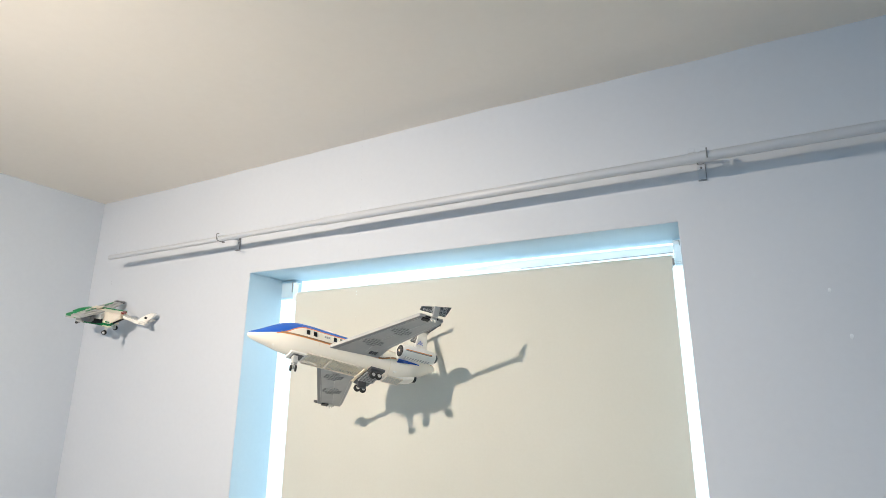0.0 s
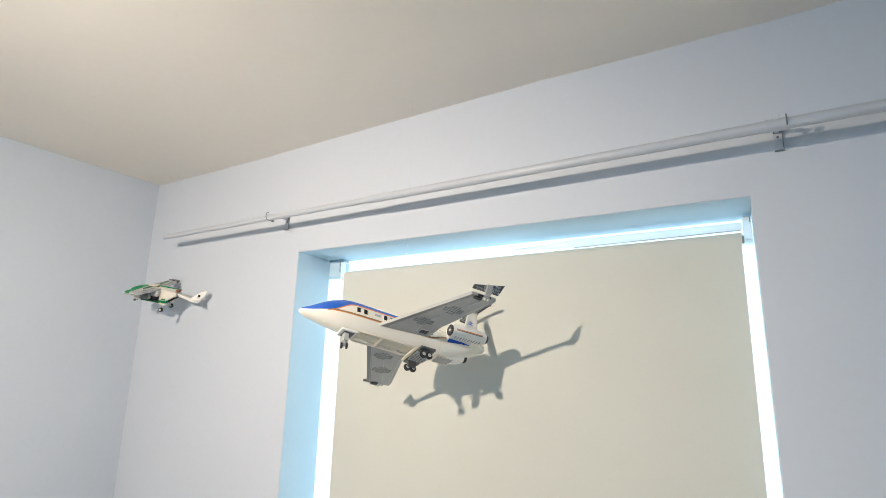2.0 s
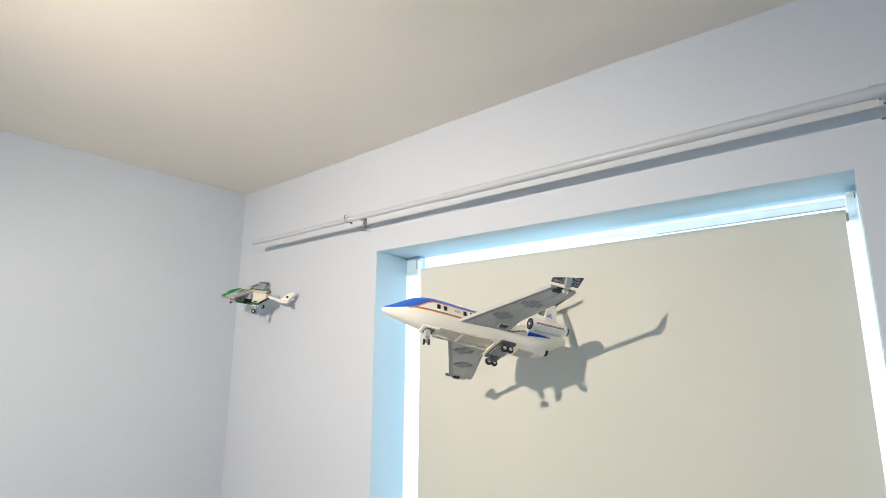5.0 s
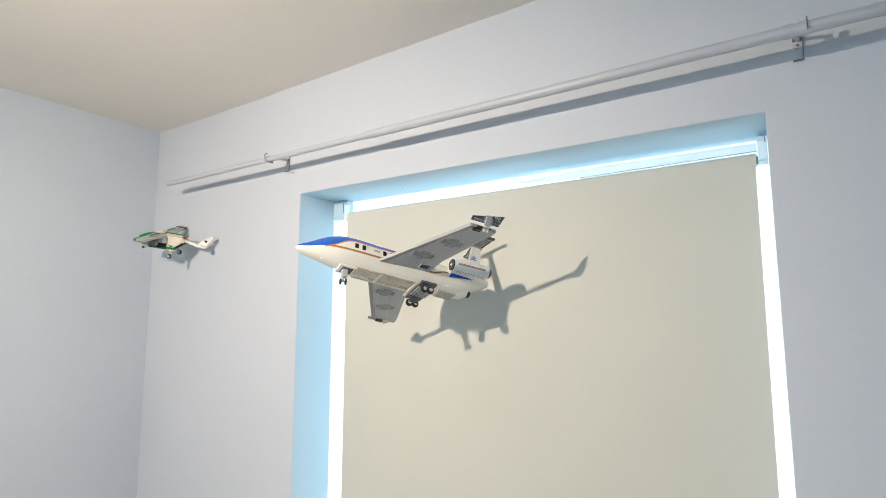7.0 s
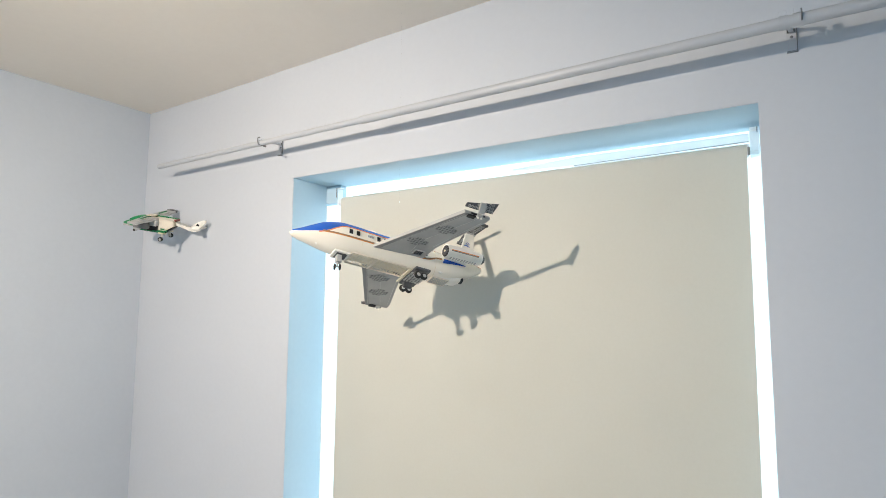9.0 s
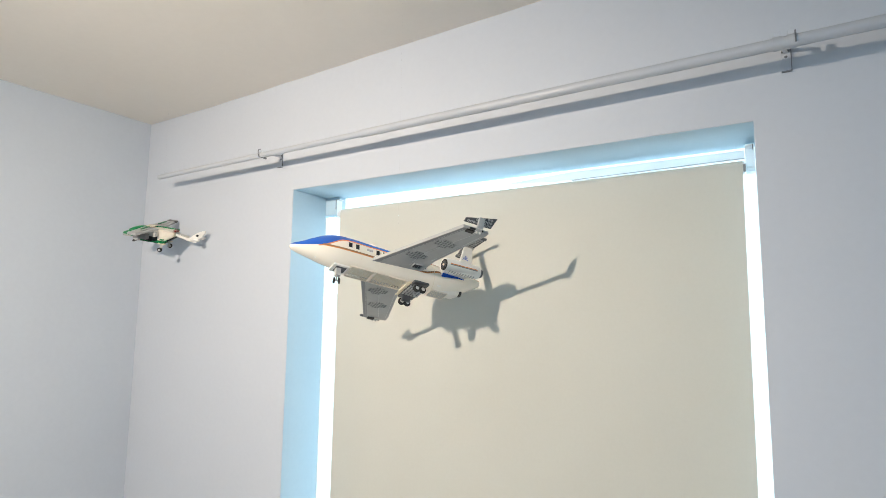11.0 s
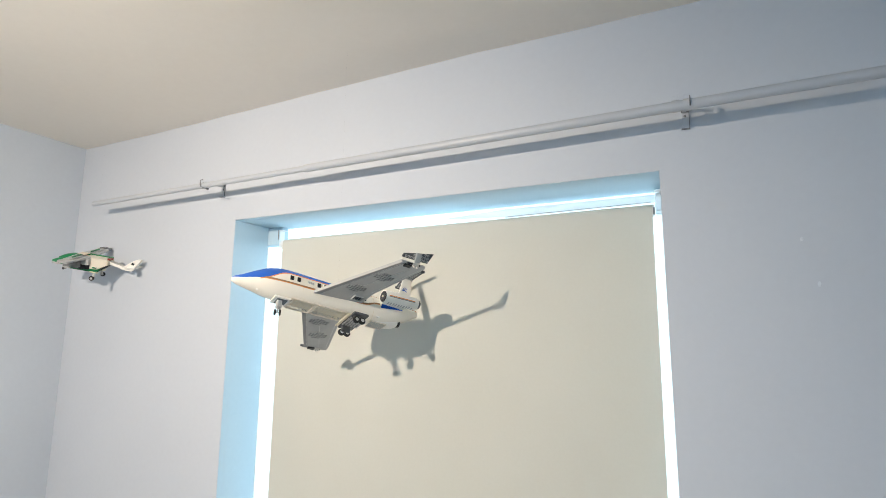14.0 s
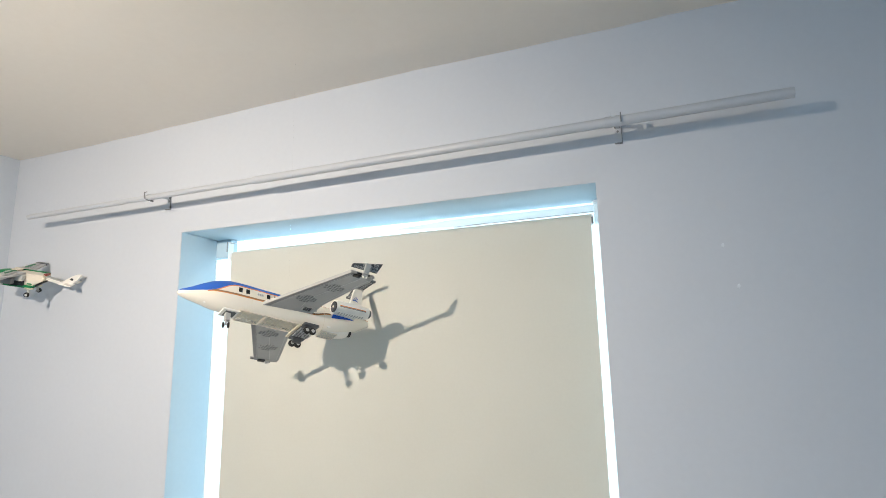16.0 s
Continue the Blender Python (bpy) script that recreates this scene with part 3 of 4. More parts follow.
def jet():
    p = thing("toy_jet", "white, blue and grey building-brick toy jet hanging on a thread", "toy airplane",
              body_pose(-0.0938, -0.2100, 1.7330, -116.9, 11.70, 25.6), "hanging toy planes")
    hull = loft([(0.2728, -0.011, 0.0014, 0.0014), (0.2716, -0.0109, 0.0040, 0.0040), (0.2680, -0.0106, 0.0070, 0.0071), (0.261, -0.0098, 0.0100, 0.0102), (0.246, -0.0073, 0.0150, 0.0158), (0.220, -0.001, 0.0235, 0.0258),
                 (0.195, 0.0035, 0.0300, 0.0350), (0.165, 0.0062, 0.0335, 0.0417), (0.130, 0.0070, 0.0345, 0.0434), (0.07, 0.0065, 0.034, 0.0427), (-0.02, 0.0060, 0.034, 0.0417), (-0.10, 0.0055, 0.0340, 0.0410),
                 (-0.150, 0.007, 0.0330, 0.0380), (-0.190, 0.014, 0.0300, 0.0320), (-0.230, 0.024, 0.0200, 0.0210), (-0.266, 0.033, 0.0090, 0.0095)], 64, -0.0345, 6, 2.15)
    body = part("fuselage", hull, LIVERY, p, "white hull with blue nose and orange lines", 40)
    # joints between the hull pieces
    for x in (0.1075, -0.0985):
        part("hull_joint", loft([(x + 0.0005, 0.0062, 0.0343, 0.0422), (x - 0.0005, 0.0062, 0.0343, 0.0422)], 64, -0.0345, 1, 2.15), CREAM, body, smooth=40)
    # cabin windows, each a smoked pane in a white surround
    for s in (1, -1):
        for x in (0.139, 0.1205, 0.066, 0.0475, 0.012, -0.006, -0.05, -0.068):
            w = part("cabin_window", box(x - 0.0058, x + 0.0058, s * 0.0305, s * 0.0345, 0.0068, 0.0206, 0.0006) if s > 0 else box(x - 0.0058, x + 0.0058, -0.0345, -0.0305, 0.0068, 0.0206, 0.0006), WHITE, body)
            part("pane", box(x - 0.0046, x + 0.0046, min(s * 0.0320, s * 0.0350), max(s * 0.0320, s * 0.0350), 0.0072, 0.0200, 0.0004), SMOKED, w, "smoked pane")
        b = part("name_plate", box(0.078, 0.097, min(s * 0.0310, s * 0.0344), max(s * 0.0310, s * 0.0344), 0.0090, 0.0190, 0.0005), WHITE, body)
        for k in range(3):
            part("print_bar", box(0.080 + 0.0055 * k, 0.0845 + 0.0055 * k, min(s * 0.0330, s * 0.0349), max(s * 0.0330, s * 0.0349), 0.0110, 0.0165), GREY, b)
    part("landing_light", lathe([(0, 0.0022), (0.0024, 0.0020), (0.0032, 0.0008)], 12), WHITE, body, smooth=40, at=Matrix.Translation((0.2130, 0.008, -0.0275)) @ pose(0, 0, 0, 0, 60, 20))
    part("roof_step", prism([(0.098, 0.0470), (0.060, 0.0455), (0.062, 0.0500), (0.070, 0.0508)], -0.014, 0.014, 0.0008), WHITE, body, "white wedge in the blue back", at=pose(0, 0, 0, 90, 0, 0))
    for s in (1, -1):
        part("round_joint", lathe([(-0.003, 0.0080), (0.0002, 0.0078), (0.0006, 0.0062)], 24), WHITE, body, smooth=40, at=Matrix.Translation((-0.116, s * 0.0250, -0.0190)) @ pose(0, 0, 0, -28 * s, 0, 90 * s))
    # belly plates with their open undersides
    for x0, x1 in ((0.066, 0.129), (-0.027, 0.0635), (-0.148, -0.098)):
        wide = 0.0245 if x0 > -0.1 else 0.016
        bm = bmesh.new()
        for a, b, c, d in ((x0, x1, -wide, -wide + 0.0016), (x0, x1, wide - 0.0016, wide), (x0, x0 + 0.0016, -wide + 0.0016, wide - 0.0016), (x1 - 0.0016, x1, -wide + 0.0016, wide - 0.0016)):
            box(a, b, c, d, -0.0378, -0.0340, 0.0003, bm, 1)
        plate = part("belly_plate", bm, IVORY, body)
        if x0 < -0.1:
            # grey sheet puts the shade of the open holes into colour
            part("plate_hole_shade", box(x0 + 0.0017, x1 - 0.0017, -wide + 0.0017, wide - 0.0017, -0.0372, -0.0366), LIGHT_GREY, plate, "grey sheet that darkens the plate's holes")
        rows = [(x0 + 0.0056 + 0.008 * i, -wide + 0.0045 + 0.008 * j) for i in range(int((x1 - x0 - 0.006) / 0.008) + 1) for j in range(int((2 * wide - 0.008) / 0.008) + 1)]
        part("waffle_underside", ring_grid(rows, 0.0034, 0.0012, 8, 0.7), CREAM, plate, at=pose(0, 0, -0.0346 if x0 > -0.09 else -0.0360))
    # nose gear
    part("gear_bay", box(0.131, 0.170, -0.0165, 0.0165, -0.0385, -0.0335, 0.0006), WHITE, p)
    # flat dark sheet stands for the shade inside the bay's opening
    part("bay_shade", box(0.136, 0.162, -0.012, 0.012, -0.0392, -0.0386), DARK_GREY, p, "dark sheet for the shade in the gear bay")
    g = part("nose_gear", box(0.1475, 0.1595, -0.006, 0.006, -0.058, -0.0386, 0.0008), LIGHT_GREY, p)
    part("strut", rod((0.1555, 0, -0.058), (0.1555, 0, -0.0700), 0.0022, n=12), GREY, g, smooth=40)
    steer = Matrix.Translation((0.1555, 0, -0.0705)) @ pose(0, 0, 0, 0, 0, 72)      # the nose wheels are turned hard over
    part("axle", rod((0, -0.0065, 0), (0, 0.0065, 0), 0.0014, n=10), GREY, g, smooth=40, at=steer)
    for s in (1, -1):
        wheel("nose_wheel", 0.0074, 0.0046, g, (0, 0, 0), DARK_GREY).matrix_basis = steer @ Matrix.Translation((0, s * 0.0058, 0)) @ pose(0, 0, 0, 0, 0, 90)
    # main gear
    gear = part("gear_plate", box(-0.0740, -0.0320, -0.043, 0.043, -0.0445, -0.0385, 0.0006), DARK_GREY, p)
    part("waffle_underside", ring_grid([(-0.0745 + 0.008 * i, -0.020 + 0.008 * j) for i in range(6) for j in range(6)], 0.0032, 0.0018), GREY, gear, at=pose(0, 0, -0.0445))
    for x in (-0.029, -0.024):
        part("axle_bar", rod((x, -0.040, -0.041), (x, 0.030, -0.041), 0.0018, n=10), CREAM, gear, "tan bar", 40)
    for s in (1, -1):
        bogie = part("bogie", box(-0.060, -0.036, s * 0.030 - 0.003, s * 0.030 + 0.0038, -0.0600, -0.0446, 0.0008), DARK_GREY, p)
        for x in (-0.0395, -0.0560):
            wheel("main_wheel", 0.0094, 0.0076, bogie, (x, s * 0.0375, -0.0590))
    # wings
    for s in (1, -1):
        outline = [(0.0800, 0.022), (0.0800, 0.034), (-0.0360, 0.2480), (-0.1075, 0.2480), (-0.1070, 0.232), (-0.0605, 0.0900), (-0.0585, 0.040), (-0.0585, 0.022)]
        pts = [(x, s * y) for x, y in outline]
        bm = prism(pts, -0.0122, -0.0042, 0.0005)
        for v in bm.verts:
            v.co.z += 0.010 * (abs(v.co.y) - 0.03)
        w = part("wing", bm, GREY, p, at=pose(0, 0, 0.0070, -1.75 * s, 3.5, 0))
        lift = lambda y: -0.0124 + 0.010 * (abs(y) - 0.03)  # noqa: E731
        # a darker strip along the leading edge, raised edge strips and panel joints under the wing
        strip = prism([(x, s * y) for x, y in ((0.0790, 0.036), (-0.0360, 0.2470), (-0.0475, 0.2470), (0.0640, 0.036))], -0.0128, -0.0120, 0.0002)
        for v in strip.verts:
            v.co.z += 0.010 * (abs(v.co.y) - 0.03)
        part("leading_strip", strip, EDGE_GREY, w, "darker grey leading edge")
        for (xa, ya), (xb, yb), r, mat in (((0.060, 0.045), (-0.040, 0.240), 0.0006, STRIP_GREY), ((-0.012, 0.050), (-0.010, 0.105), 0.0006, STRIP_GREY),
                                           ((-0.010, 0.105), (-0.078, 0.235), 0.0006, STRIP_GREY), ((-0.052, 0.090), (-0.098, 0.230), 0.0006, STRIP_GREY)):
            part("panel_strip", rod((xa, s * ya, lift(ya)), (xb, s * yb, lift(yb)), r, n=8), mat, w, smooth=40)
        for cx, cy in ((-0.003, 0.098), (-0.038, 0.169)):
            # dark cross behind the rims, added to darken the open tubes
            recess = bmesh.new()
            z = lift(cy)
            for half_x, half_y in ((0.0265, 0.0078), (0.0118, 0.0158)):
                box(cx - half_x, cx + half_x, s * cy - half_y, s * cy + half_y, z - 0.0004 - half_x * 0.004, z + 0.001, 0.0, recess)
            c = part("cross_plate", recess, MID_GREY, w, "dark sheet that darkens the open plate tubes")
            part("plate_rim", ring_grid(plus_points(cx, s * cy, 0.0078, 0.0), 0.0052, 0.0012, 4, 0.74, radians(45)), PLATE_GREY, c, at=pose(0, 0, z))
            part("plate_tube", ring_grid([(x + 0.0039, y + 0.0039) for x, y in plus_points(cx, s * cy, 0.0078, 0.0) if abs(x - cx) < 0.02], 0.0022, 0.0014, 8, 0.5), LIGHT_GREY, c, at=pose(0, 0, z))
        frame_bm = bmesh.new()
        for a, b, c, d in ((-0.046, -0.018, 0.044, 0.0454), (-0.046, -0.018, 0.0636, 0.065), (-0.046, -0.0446, 0.0454, 0.0636), (-0.0194, -0.018, 0.0454, 0.0636)):
            box(a, b, min(s * c, s * d), max(s * c, s * d), -0.0150, -0.0117, 0.0003, frame_bm, 1)
        f = part("socket_plate", frame_bm, LIGHT_GREY, w)
        part("waffle_underside", ring_grid([(-0.0395 + 0.0075 * i, s * (0.0495 + 0.0055 * j)) for i in range(3) for j in range(3)], 0.0029, 0.0022), DARK_GREY, f, at=pose(0, 0, -0.0119))
        # hinge and winglet, tilted up
        z = lift(0.244)
        part("hinge", box(-0.083, -0.066, min(s * 0.240, s * 0.2535), max(s * 0.240, s * 0.2535), z - 0.004, z + 0.003, 0.0008), LIGHT_GREY, w)
        part("hinge_pin", rod((-0.088, s * 0.2505, z + 0.001), (-0.052, s * 0.2505, z + 0.001), 0.0024, n=10), BLACK, w, smooth=40)
        part("hinge_block", box(-0.066, -0.046, min(s * 0.238, s * 0.248), max(s * 0.238, s * 0.248), z - 0.0045, z - 0.0005, 0.0006), BLACK, w)
        for x in (-0.079, -0.070):
            part("hinge_peg", rod((x, s * 0.249, z - 0.0075), (x, s * 0.249, z - 0.0035), 0.0024, n=10), WHITE, w, smooth=40)
        tip = pose(0, s * 0.2575, z + 0.0085, s * 53, 0, 0)
        wl = part("winglet", prism([(-0.030, 0.0), (-0.033, s * 0.010), (-0.118, s * 0.027), (-0.106, 0.0)], -0.0016, 0.0016, 0.0004), DARK_GREY, w, "dark grey winglet with an open underside", at=tip)
        spots = [(-0.040 - 0.0078 * i, s * (0.0045 + 0.0072 * j)) for i in range(9) for j in range(3) if 0.0045 + 0.0072 * j < 0.008 + 0.0018 * i]
        part("waffle_underside", ring_grid(spots, 0.0031, 0.0018), LIGHT_GREY, wl, at=pose(0, 0, -0.0014))
        part("tip_block", box(-0.082, -0.066, min(s * -0.006, s * 0.019), max(s * -0.006, s * 0.019), -0.006, -0.0017, 0.0006), LIGHT_GREY, wl, "light grey clip")
    # engines
    for s in (1, -1):
        at = Matrix.Translation((0, s * 0.0612, 0.0140)) @ pose(0, 0, 0, 0, 2.5, 0)
        e = part("engine", lathe([(-0.112, 0.0145), (-0.1105, 0.0175), (-0.116, 0.0186), (-0.150, 0.0188), (-0.200, 0.0182), (-0.2195, 0.0165), (-0.2200, 0.012)], 36), WHITE, p, "white engine pod", 40, at)
        part("intake", lathe([(-0.1118, 0.0149), (-0.1108, 0.0150), (-0.1106, 0.0125), (-0.1112, 0.002)], 28), BLACK, e, "dark intake", 40)
        for k in range(10):
            part("fan_blade", box(-0.1108, -0.1098, -0.0012, 0.0012, 0.003, 0.0126), DARK_GREY, e, at=pose(0, 0, 0, 36 * k, 0, 0))
        part("spinner", lathe([(-0.1108, 0.0034), (-0.108, 0.0026), (-0.1066, 0.0008)], 14), CREAM, e, "tan hub", 40)
        part("exhaust", lathe([(-0.219, 0.0128), (-0.229, 0.0118), (-0.2295, 0.010)], 24), DARK_GREY, e, "dark exhaust", 40)
        for low, mat, note in ((-16.0, ORANGE, "orange line"), (-24.0, MID_GREY, "dark line")):
            bm = bmesh.new()
            rings = []
            for x, r in ((-0.119, 0.01865), (-0.150, 0.0190), (-0.200, 0.0184), (-0.206, 0.0178)):
                rings.append([bm.verts.new((x, s * rr * math.cos(radians(a)), rr * math.sin(radians(a)))) for rr in (r - 0.001, r + 0.0001) for a in (low, low + 3.5, low + 7)])
            for a, b in zip(rings, rings[1:]):
                for k in (0, 1, 3, 4):
                    bm.faces.new((a[k], a[k + 1], b[k + 1], b[k]))
                for k in (0, 2):
                    bm.faces.new((a[k], a[k + 3], b[k + 3], b[k]))
            part("engine_line", bm, mat, e, note, 40)
        for k in range(10):
            for a in (-80, -96):
                part("socket", lathe([(0, 0.0026), (0.0008, 0.0024), (0.0009, 0.0012)], 8), GREY, e, at=Matrix.Translation((-0.124 - 0.0085 * k, s * 0.0184 * math.cos(radians(a)), 0.0184 * math.sin(radians(a)))) @ pose(0, 0, 0, s * (a + 0), 0, 0) @ pose(0, 0, 0, 0, 0, 90 * s))
        part("pylon", box(-0.195, -0.125, min(s * 0.024, s * 0.050), max(s * 0.024, s * 0.050), 0.014, 0.024, 0.001), WHITE, p)
    # tail
    fin_at = pose(0, 0, 0, 90, 0, 0)
    fin = part("fin", prism([(-0.186, 0.030), (-0.2320, 0.150), (-0.2600, 0.150), (-0.2420, 0.030)], -0.0038, 0.0038, 0.0008), WHITE, p, "white tail fin", at=fin_at)
    for s in (1, -1):
        z0, z1 = (0.0040, 0.0047) if s < 0 else (-0.0047, -0.0040)
        # a small swoosh: a low wave and three strokes that fan out from it
        for pts in ([(-0.216, 0.0985), (-0.222, 0.1025), (-0.229, 0.1030), (-0.2375, 0.1000), (-0.2375, 0.1022), (-0.229, 0.1056), (-0.222, 0.1050)],
                    [(-0.2205, 0.1058), (-0.2220, 0.1060), (-0.2340, 0.1165), (-0.2320, 0.1165)],
                    [(-0.2250, 0.1066), (-0.2265, 0.1066), (-0.2375, 0.1140), (-0.2355, 0.1145)],
                    [(-0.2295, 0.1066), (-0.2310, 0.1064), (-0.2400, 0.1108), (-0.2385, 0.1118)]):
            part("emblem_stroke", prism(pts, z0, z1), BLUE, fin, "blue emblem stroke")
    for s in (1, -1):
        bm = prism([(-0.232, s * 0.003), (-0.243, s * 0.053), (-0.270, s * 0.053), (-0.264, s * 0.003)], 0.1515, 0.1565, 0.0005)
        st = part("stabilizer", bm, DARK_GREY, p)
        part("waffle_underside", ring_grid([(-0.239 - 0.0075 * i - 0.0014 * j, s * (0.009 + 0.0078 * j)) for i in range(3) for j in range(6)], 0.0030, 0.0014), GREY, st, at=pose(0, 0, 0.1517))
        part("tip_stud", rod((-0.242, s * 0.054, 0.154), (-0.271, s * 0.055, 0.154), 0.0042, n=12), DARK_GREY, st, smooth=40)
    part("fin_cap", box(-0.266, -0.230, -0.0065, 0.0065, 0.1502, 0.1570, 0.0008), LIGHT_GREY, fin, at=fin_at.inverted())
    part("tail_block", loft([(-0.100, -0.020, 0.0165, 0.0165), (-0.150, -0.0200, 0.0165, 0.0165), (-0.180, -0.0160, 0.0150, 0.0140), (-0.189, -0.0140, 0.0128, 0.0118)], 28, -1, 4, 2.6), WHITE, p, smooth=40)
    part("tail_cone", lathe([(-0.1885, 0.0105), (-0.1990, 0.0105), (-0.2000, 0.0095)], 24), BLACK, p, "black round tail piece", 40, pose(0, 0, -0.0140))
    return p


jet()


# ---- the small toy aeroplane ----
def small_plane():
    p = thing("toy_cargo_plane", "small green, white and grey building-brick toy plane hanging on a thread", "toy airplane",
              body_pose(-1.2900, -0.1225, 1.9040, -145.8, 9.0, -18.5), "hanging toy planes")
    side_on = pose(0, 0, 0, 90, 0, 0)
    body = part("fuselage", prism([(0.062, -0.014), (-0.026, -0.014), (-0.064, 0.014), (-0.064, 0.030), (0.062, 0.030)], -0.024, 0.024, 0.001), CREAM, p, "cream white hull", at=side_on)
    part("ramp", prism([(-0.028, -0.0152), (-0.030, -0.018), (-0.070, 0.012), (-0.067, 0.0140)], -0.021, 0.021, 0.0005), BLACK, body, "dark tail ramp")
    for s in (1, -1):
        part("side_panel", prism([(0.020, -0.006), (-0.030, -0.008), (-0.060, 0.014), (-0.062, 0.0325), (0.034, 0.0325)], -0.001, 0.001, 0.0003), IVORY, body, at=pose(0, 0, -s * 0.0252))
        part("dark_sill", prism([(0.070, -0.014), (0.016, -0.0160), (0.016, -0.0100), (0.070, -0.0085)], -0.001, 0.001, 0.0003), BLACK, p, at=Matrix.Translation((0, s * 0.0264, 0)) @ pose(0, 0, 0, 90, 0, 0))
        part("green_sill", prism([(0.0158, -0.016), (-0.027, -0.0175), (-0.040, -0.0083), (-0.040, -0.0024), (-0.030, -0.0095), (0.0158, -0.0080)], -0.001, 0.001, 0.0003), GREEN, p, at=Matrix.Translation((0, s * 0.0264, 0)) @ pose(0, 0, 0, 90, 0, 0))
        part("ramp_edge", prism([(-0.0403, -0.0080), (-0.066, 0.0100), (-0.066, 0.0150), (-0.0403, -0.0026)], -0.001, 0.001, 0.0003), BLACK, p, at=Matrix.Translation((0, s * 0.0264, 0)) @ pose(0, 0, 0, 90, 0, 0))
    part("green_rail", box(-0.062, 0.044, -0.0262, -0.0200, 0.0302, 0.0362, 0.0006), GREEN, p)
    part("roof_tile", box(-0.060, 0.018, -0.0195, 0.0240, 0.0302, 0.0330, 0.0005), IVORY, p, "ivory roof tile")
    part("roof_tile", box(0.020, 0.047, -0.0170, 0.0170, 0.0372, 0.0395, 0.0005), CREAM, p, "cream roof tile")
    part("belly", box(-0.026, 0.080, -0.020, 0.020, -0.0225, -0.0142, 0.001), GREEN, p)
    part("tail_hinge", box(-0.067, -0.056, -0.012, 0.012, 0.0302, 0.0370, 0.0006), RED, p, "dark red brick")
    # nose and canopy
    bm = loft([(0.137, -0.0065, 0.008, 0.0035), (0.128, -0.004, 0.014, 0.0065), (0.105, 0.000, 0.020, 0.013), (0.062, 0.006, 0.024, 0.022)], 28, -1, 5, 4.0)
    part("nose", bm, GREEN, p, "green wedge nose", 40)
    bm = loft([(0.112, 0.011, 0.012, 0.004), (0.095, 0.017, 0.016, 0.008), (0.070, 0.022, 0.018, 0.0115), (0.040, 0.026, 0.018, 0.010)], 24, -1, 5, 3.0)
    part("canopy", bm, GREEN, p, "green cockpit roof", 40)
    part("nose_plate", box(0.085, 0.132, -0.018, 0.018, -0.0140, -0.0080, 0.0006), GREY, p)
    # wings: each a plate with a rail, tiles and a darker tip
    for s in (1, -1):
        lo, hi = lambda a, b: min(s * a, s * b), lambda a, b: max(s * a, s * b)  # noqa: E731
        w = part("wing", prism([(0.048, s * 0.024), (0.044, s * 0.132), (0.008, s * 0.132), (-0.006, s * 0.024)], 0.0300, 0.0365, 0.0006), GREY, p)
        part("wing_root", box(-0.008, 0.030, lo(0.0280, 0.050), hi(0.0280, 0.050), 0.0090, 0.0298, 0.0008), LIGHT_GREY, w)
        part("wing_tile", prism([(0.040, s * 0.045), (0.038, s * 0.110), (0.018, s * 0.110), (0.012, s * 0.045)], 0.0367, 0.0400, 0.0004), LIGHT_GREY, w)
        part("wing_rail", box(0.0225, 0.0280, lo(0.034, 0.090), hi(0.034, 0.090), 0.0402, 0.0430, 0.0004), GREEN, w, "green strip")
        part("wing_tip", prism([(0.044, s * 0.1325), (0.040, s * 0.152), (0.008, s * 0.152), (0.004, s * 0.1325)], 0.0310, 0.0385, 0.0005), GREY if s > 0 else DARK_GREY, w, "grey wing tip" if s > 0 else "dark wing tip")
        pod = part("engine", box(0.014, 0.064, -0.0115, 0.0115, -0.0100, 0.0110, 0.0030), MID_GREY, p, "dark grey engine block", 40, pose(0, s * 0.062, 0.0085))
        part("intake", lathe([(0.0645, 0.0090), (0.0655, 0.0088)], 18), BLACK, pod, smooth=40)
        part("strut", box(-0.0265, -0.0185, lo(0.0270, 0.0325), hi(0.0270, 0.0325), -0.0400, -0.0180, 0.0008), LIGHT_GREY, p)
        part("axle", rod((-0.0225, s * 0.020, -0.0400), (-0.0225, s * 0.040, -0.0400), 0.0020, n=10), GREY, p, smooth=40)
        wheel("main_wheel", 0.0088, 0.0080, p, (-0.0225, s * 0.0393, -0.0405))
        wheel("nose_wheel", 0.0045, 0.0040, p, (0.0963, s * 0.006, -0.0305), DARK_GREY)
    part("nose_strut", box(0.092, 0.100, -0.0035, 0.0035, -0.0320, -0.0140, 0.0006), GREY, p)
    part("cargo_hatch", box(-0.004, 0.062, 0.0243, 0.0278, -0.0128, 0.0120, 0.0006), BLACK, p, "dark side opening")
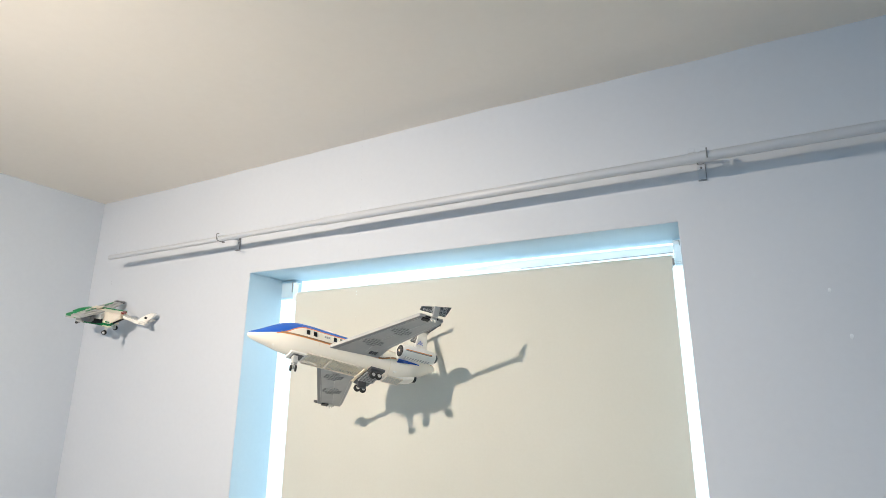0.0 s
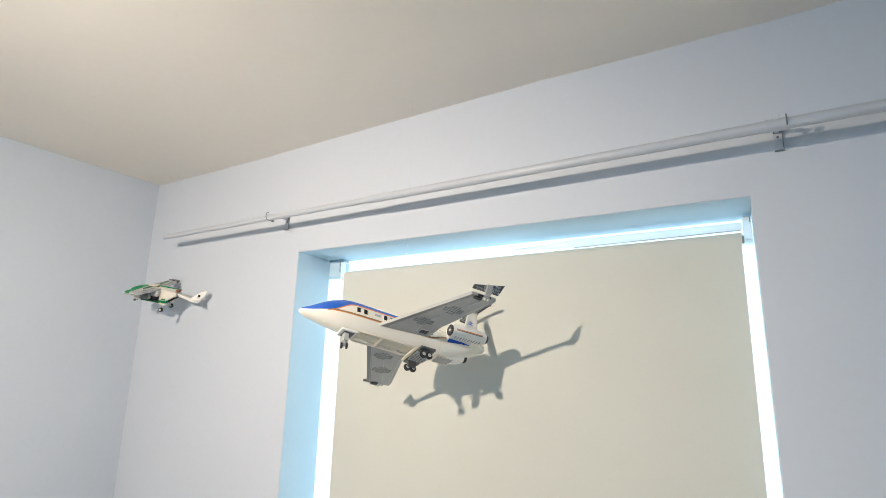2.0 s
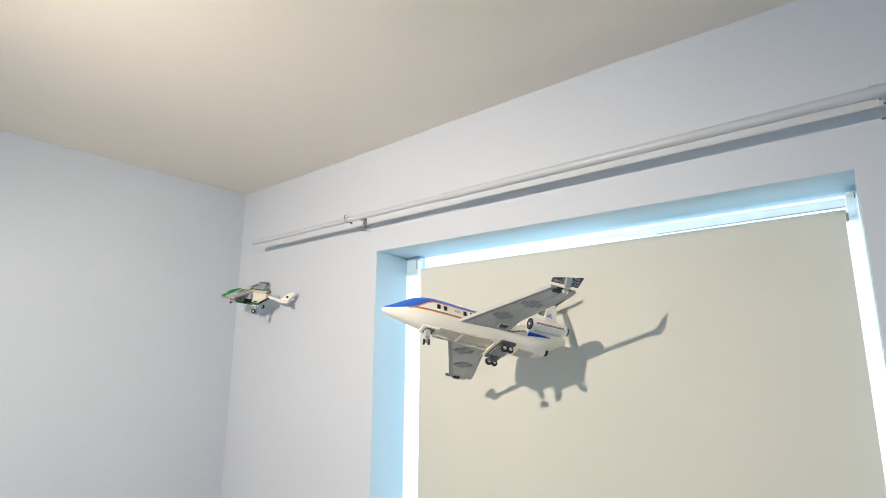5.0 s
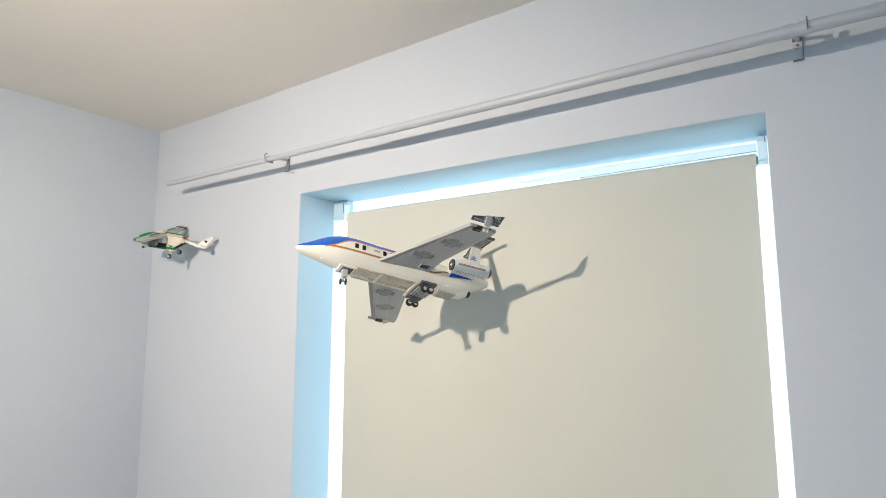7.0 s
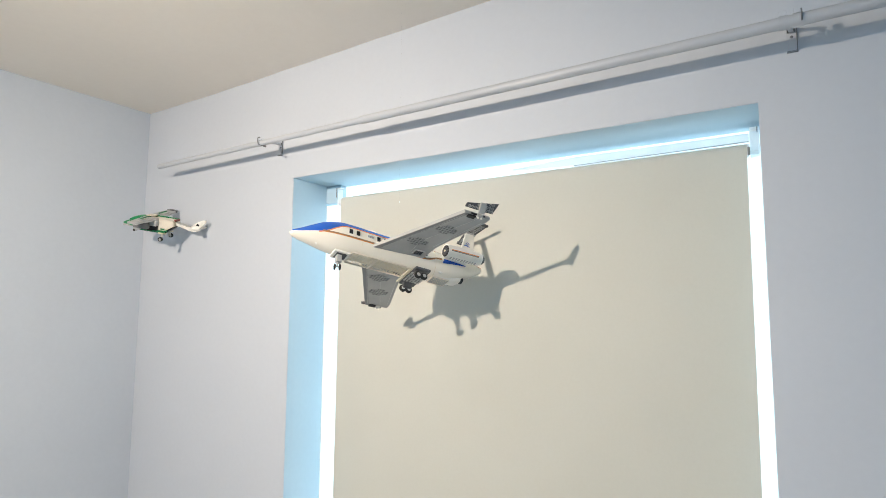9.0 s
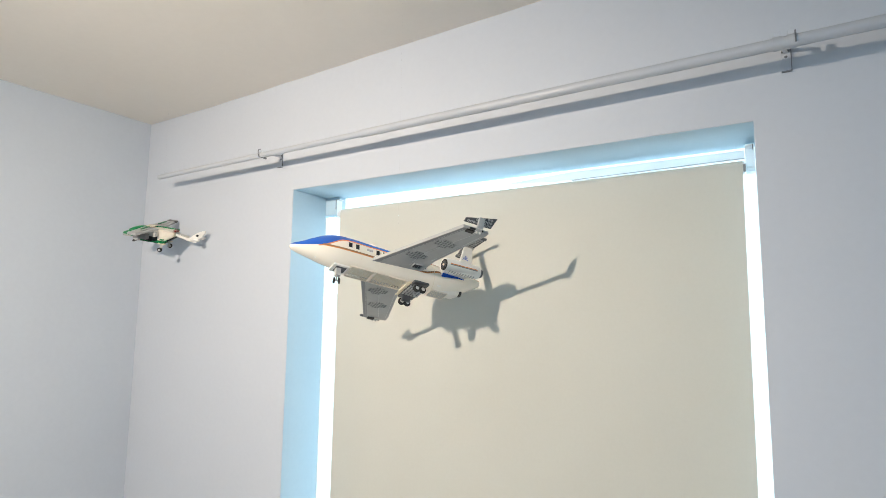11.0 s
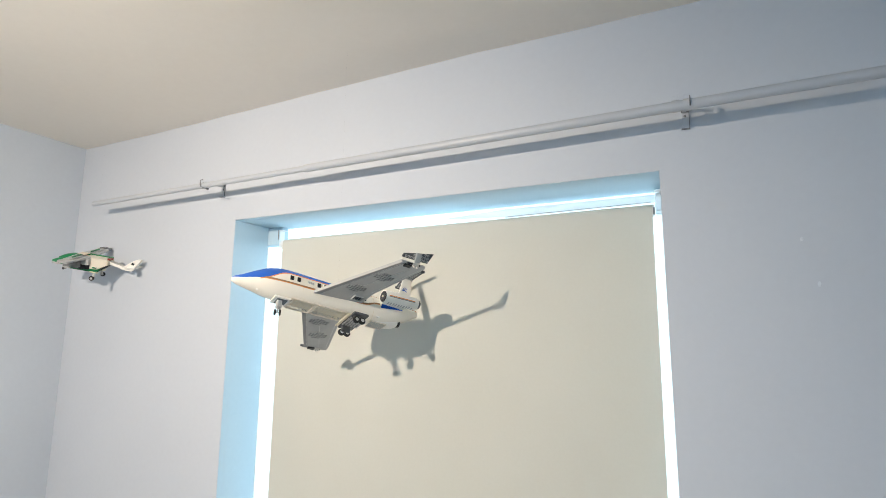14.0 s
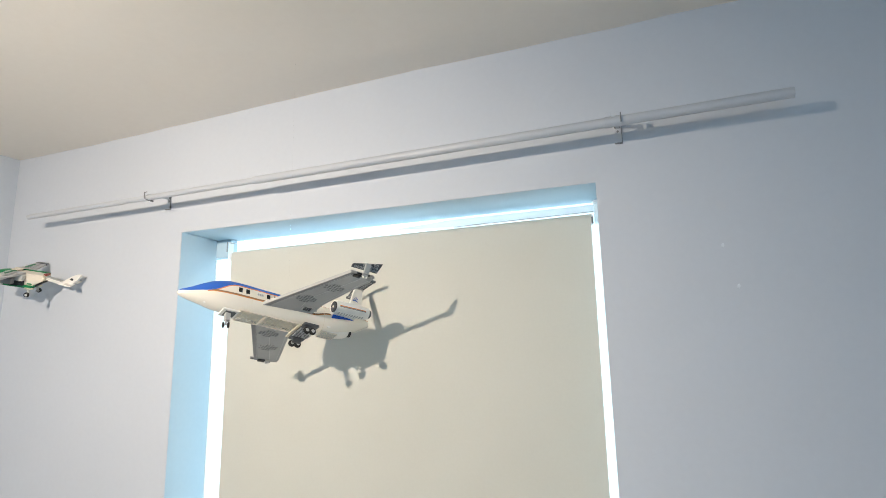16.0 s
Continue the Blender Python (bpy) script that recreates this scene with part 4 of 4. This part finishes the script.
    part("gear_block", box(-0.036, -0.008, 0.0215, 0.0330, -0.0215, -0.0180, 0.0008), CREAM, p)
    part("gear_block", box(-0.036, -0.008, -0.0330, -0.0215, -0.0215, -0.0180, 0.0008), CREAM, p)
    part("step_plate", box(-0.030, -0.016, 0.0276, 0.0330, -0.0040, -0.0005, 0.0005), GREEN, p, "green plate on the side")
    part("nose_block", box(0.064, 0.088, 0.0200, 0.0290, -0.0200, -0.0060, 0.0008), GREY, p)
    # tail
    bm = prism([(-0.058, 0.016), (-0.060, 0.026), (-0.112, 0.0155), (-0.124, 0.006), (-0.108, 0.005)], -0.008, 0.008, 0.0008)
    boom = part("tail_boom", bm, WHITE, p, at=pose(0, 0, 0, 90, 0, 0))
    part("tail_plate", prism([(-0.058, 0.0262), (-0.112, 0.0162), (-0.112, 0.0180), (-0.058, 0.0280)], -0.009, 0.009, 0.0004), LIGHT_GREY, boom)
    bm = prism([(-0.104, 0.004), (-0.116, 0.015), (-0.130, 0.029), (-0.147, 0.043), (-0.160, 0.0495), (-0.173, 0.051), (-0.1725, 0.043), (-0.163, 0.029), (-0.150, 0.015), (-0.138, 0.006), (-0.124, 0.002)], -0.0075, 0.0075, 0.0008)
    fin = part("fin", bm, WHITE, p, "white curved tail fin", at=pose(0, 0, 0, 90, 0, 0))
    for s in (1, -1):
        part("print_mark", prism([(-0.1395, 0.0285), (-0.1440, 0.0355), (-0.1525, 0.0330), (-0.1490, 0.0255)], *((-0.0082, -0.0075) if s > 0 else (0.0075, 0.0082))), BLACK, fin, "small black print")
        part("stabilizer", prism([(-0.128, s * 0.0075), (-0.138, s * 0.046), (-0.160, s * 0.046), (-0.158, s * 0.0075)], 0.0120, 0.0152, 0.0005), WHITE, p)
    return p


small_plane()


# ---- hanging threads ----
def thread(x, y, z):
    t = part("nylon_thread", rod((x, y, z), (x, y, H - 0.002), 0.00008, n=6), NYLON)
    tagged(t, "thin clear nylon thread hanging from the ceiling", "thread", "hanging threads")


thread(-0.088, -0.207, 1.772)
thread(-1.2850, -0.1250, 1.933)
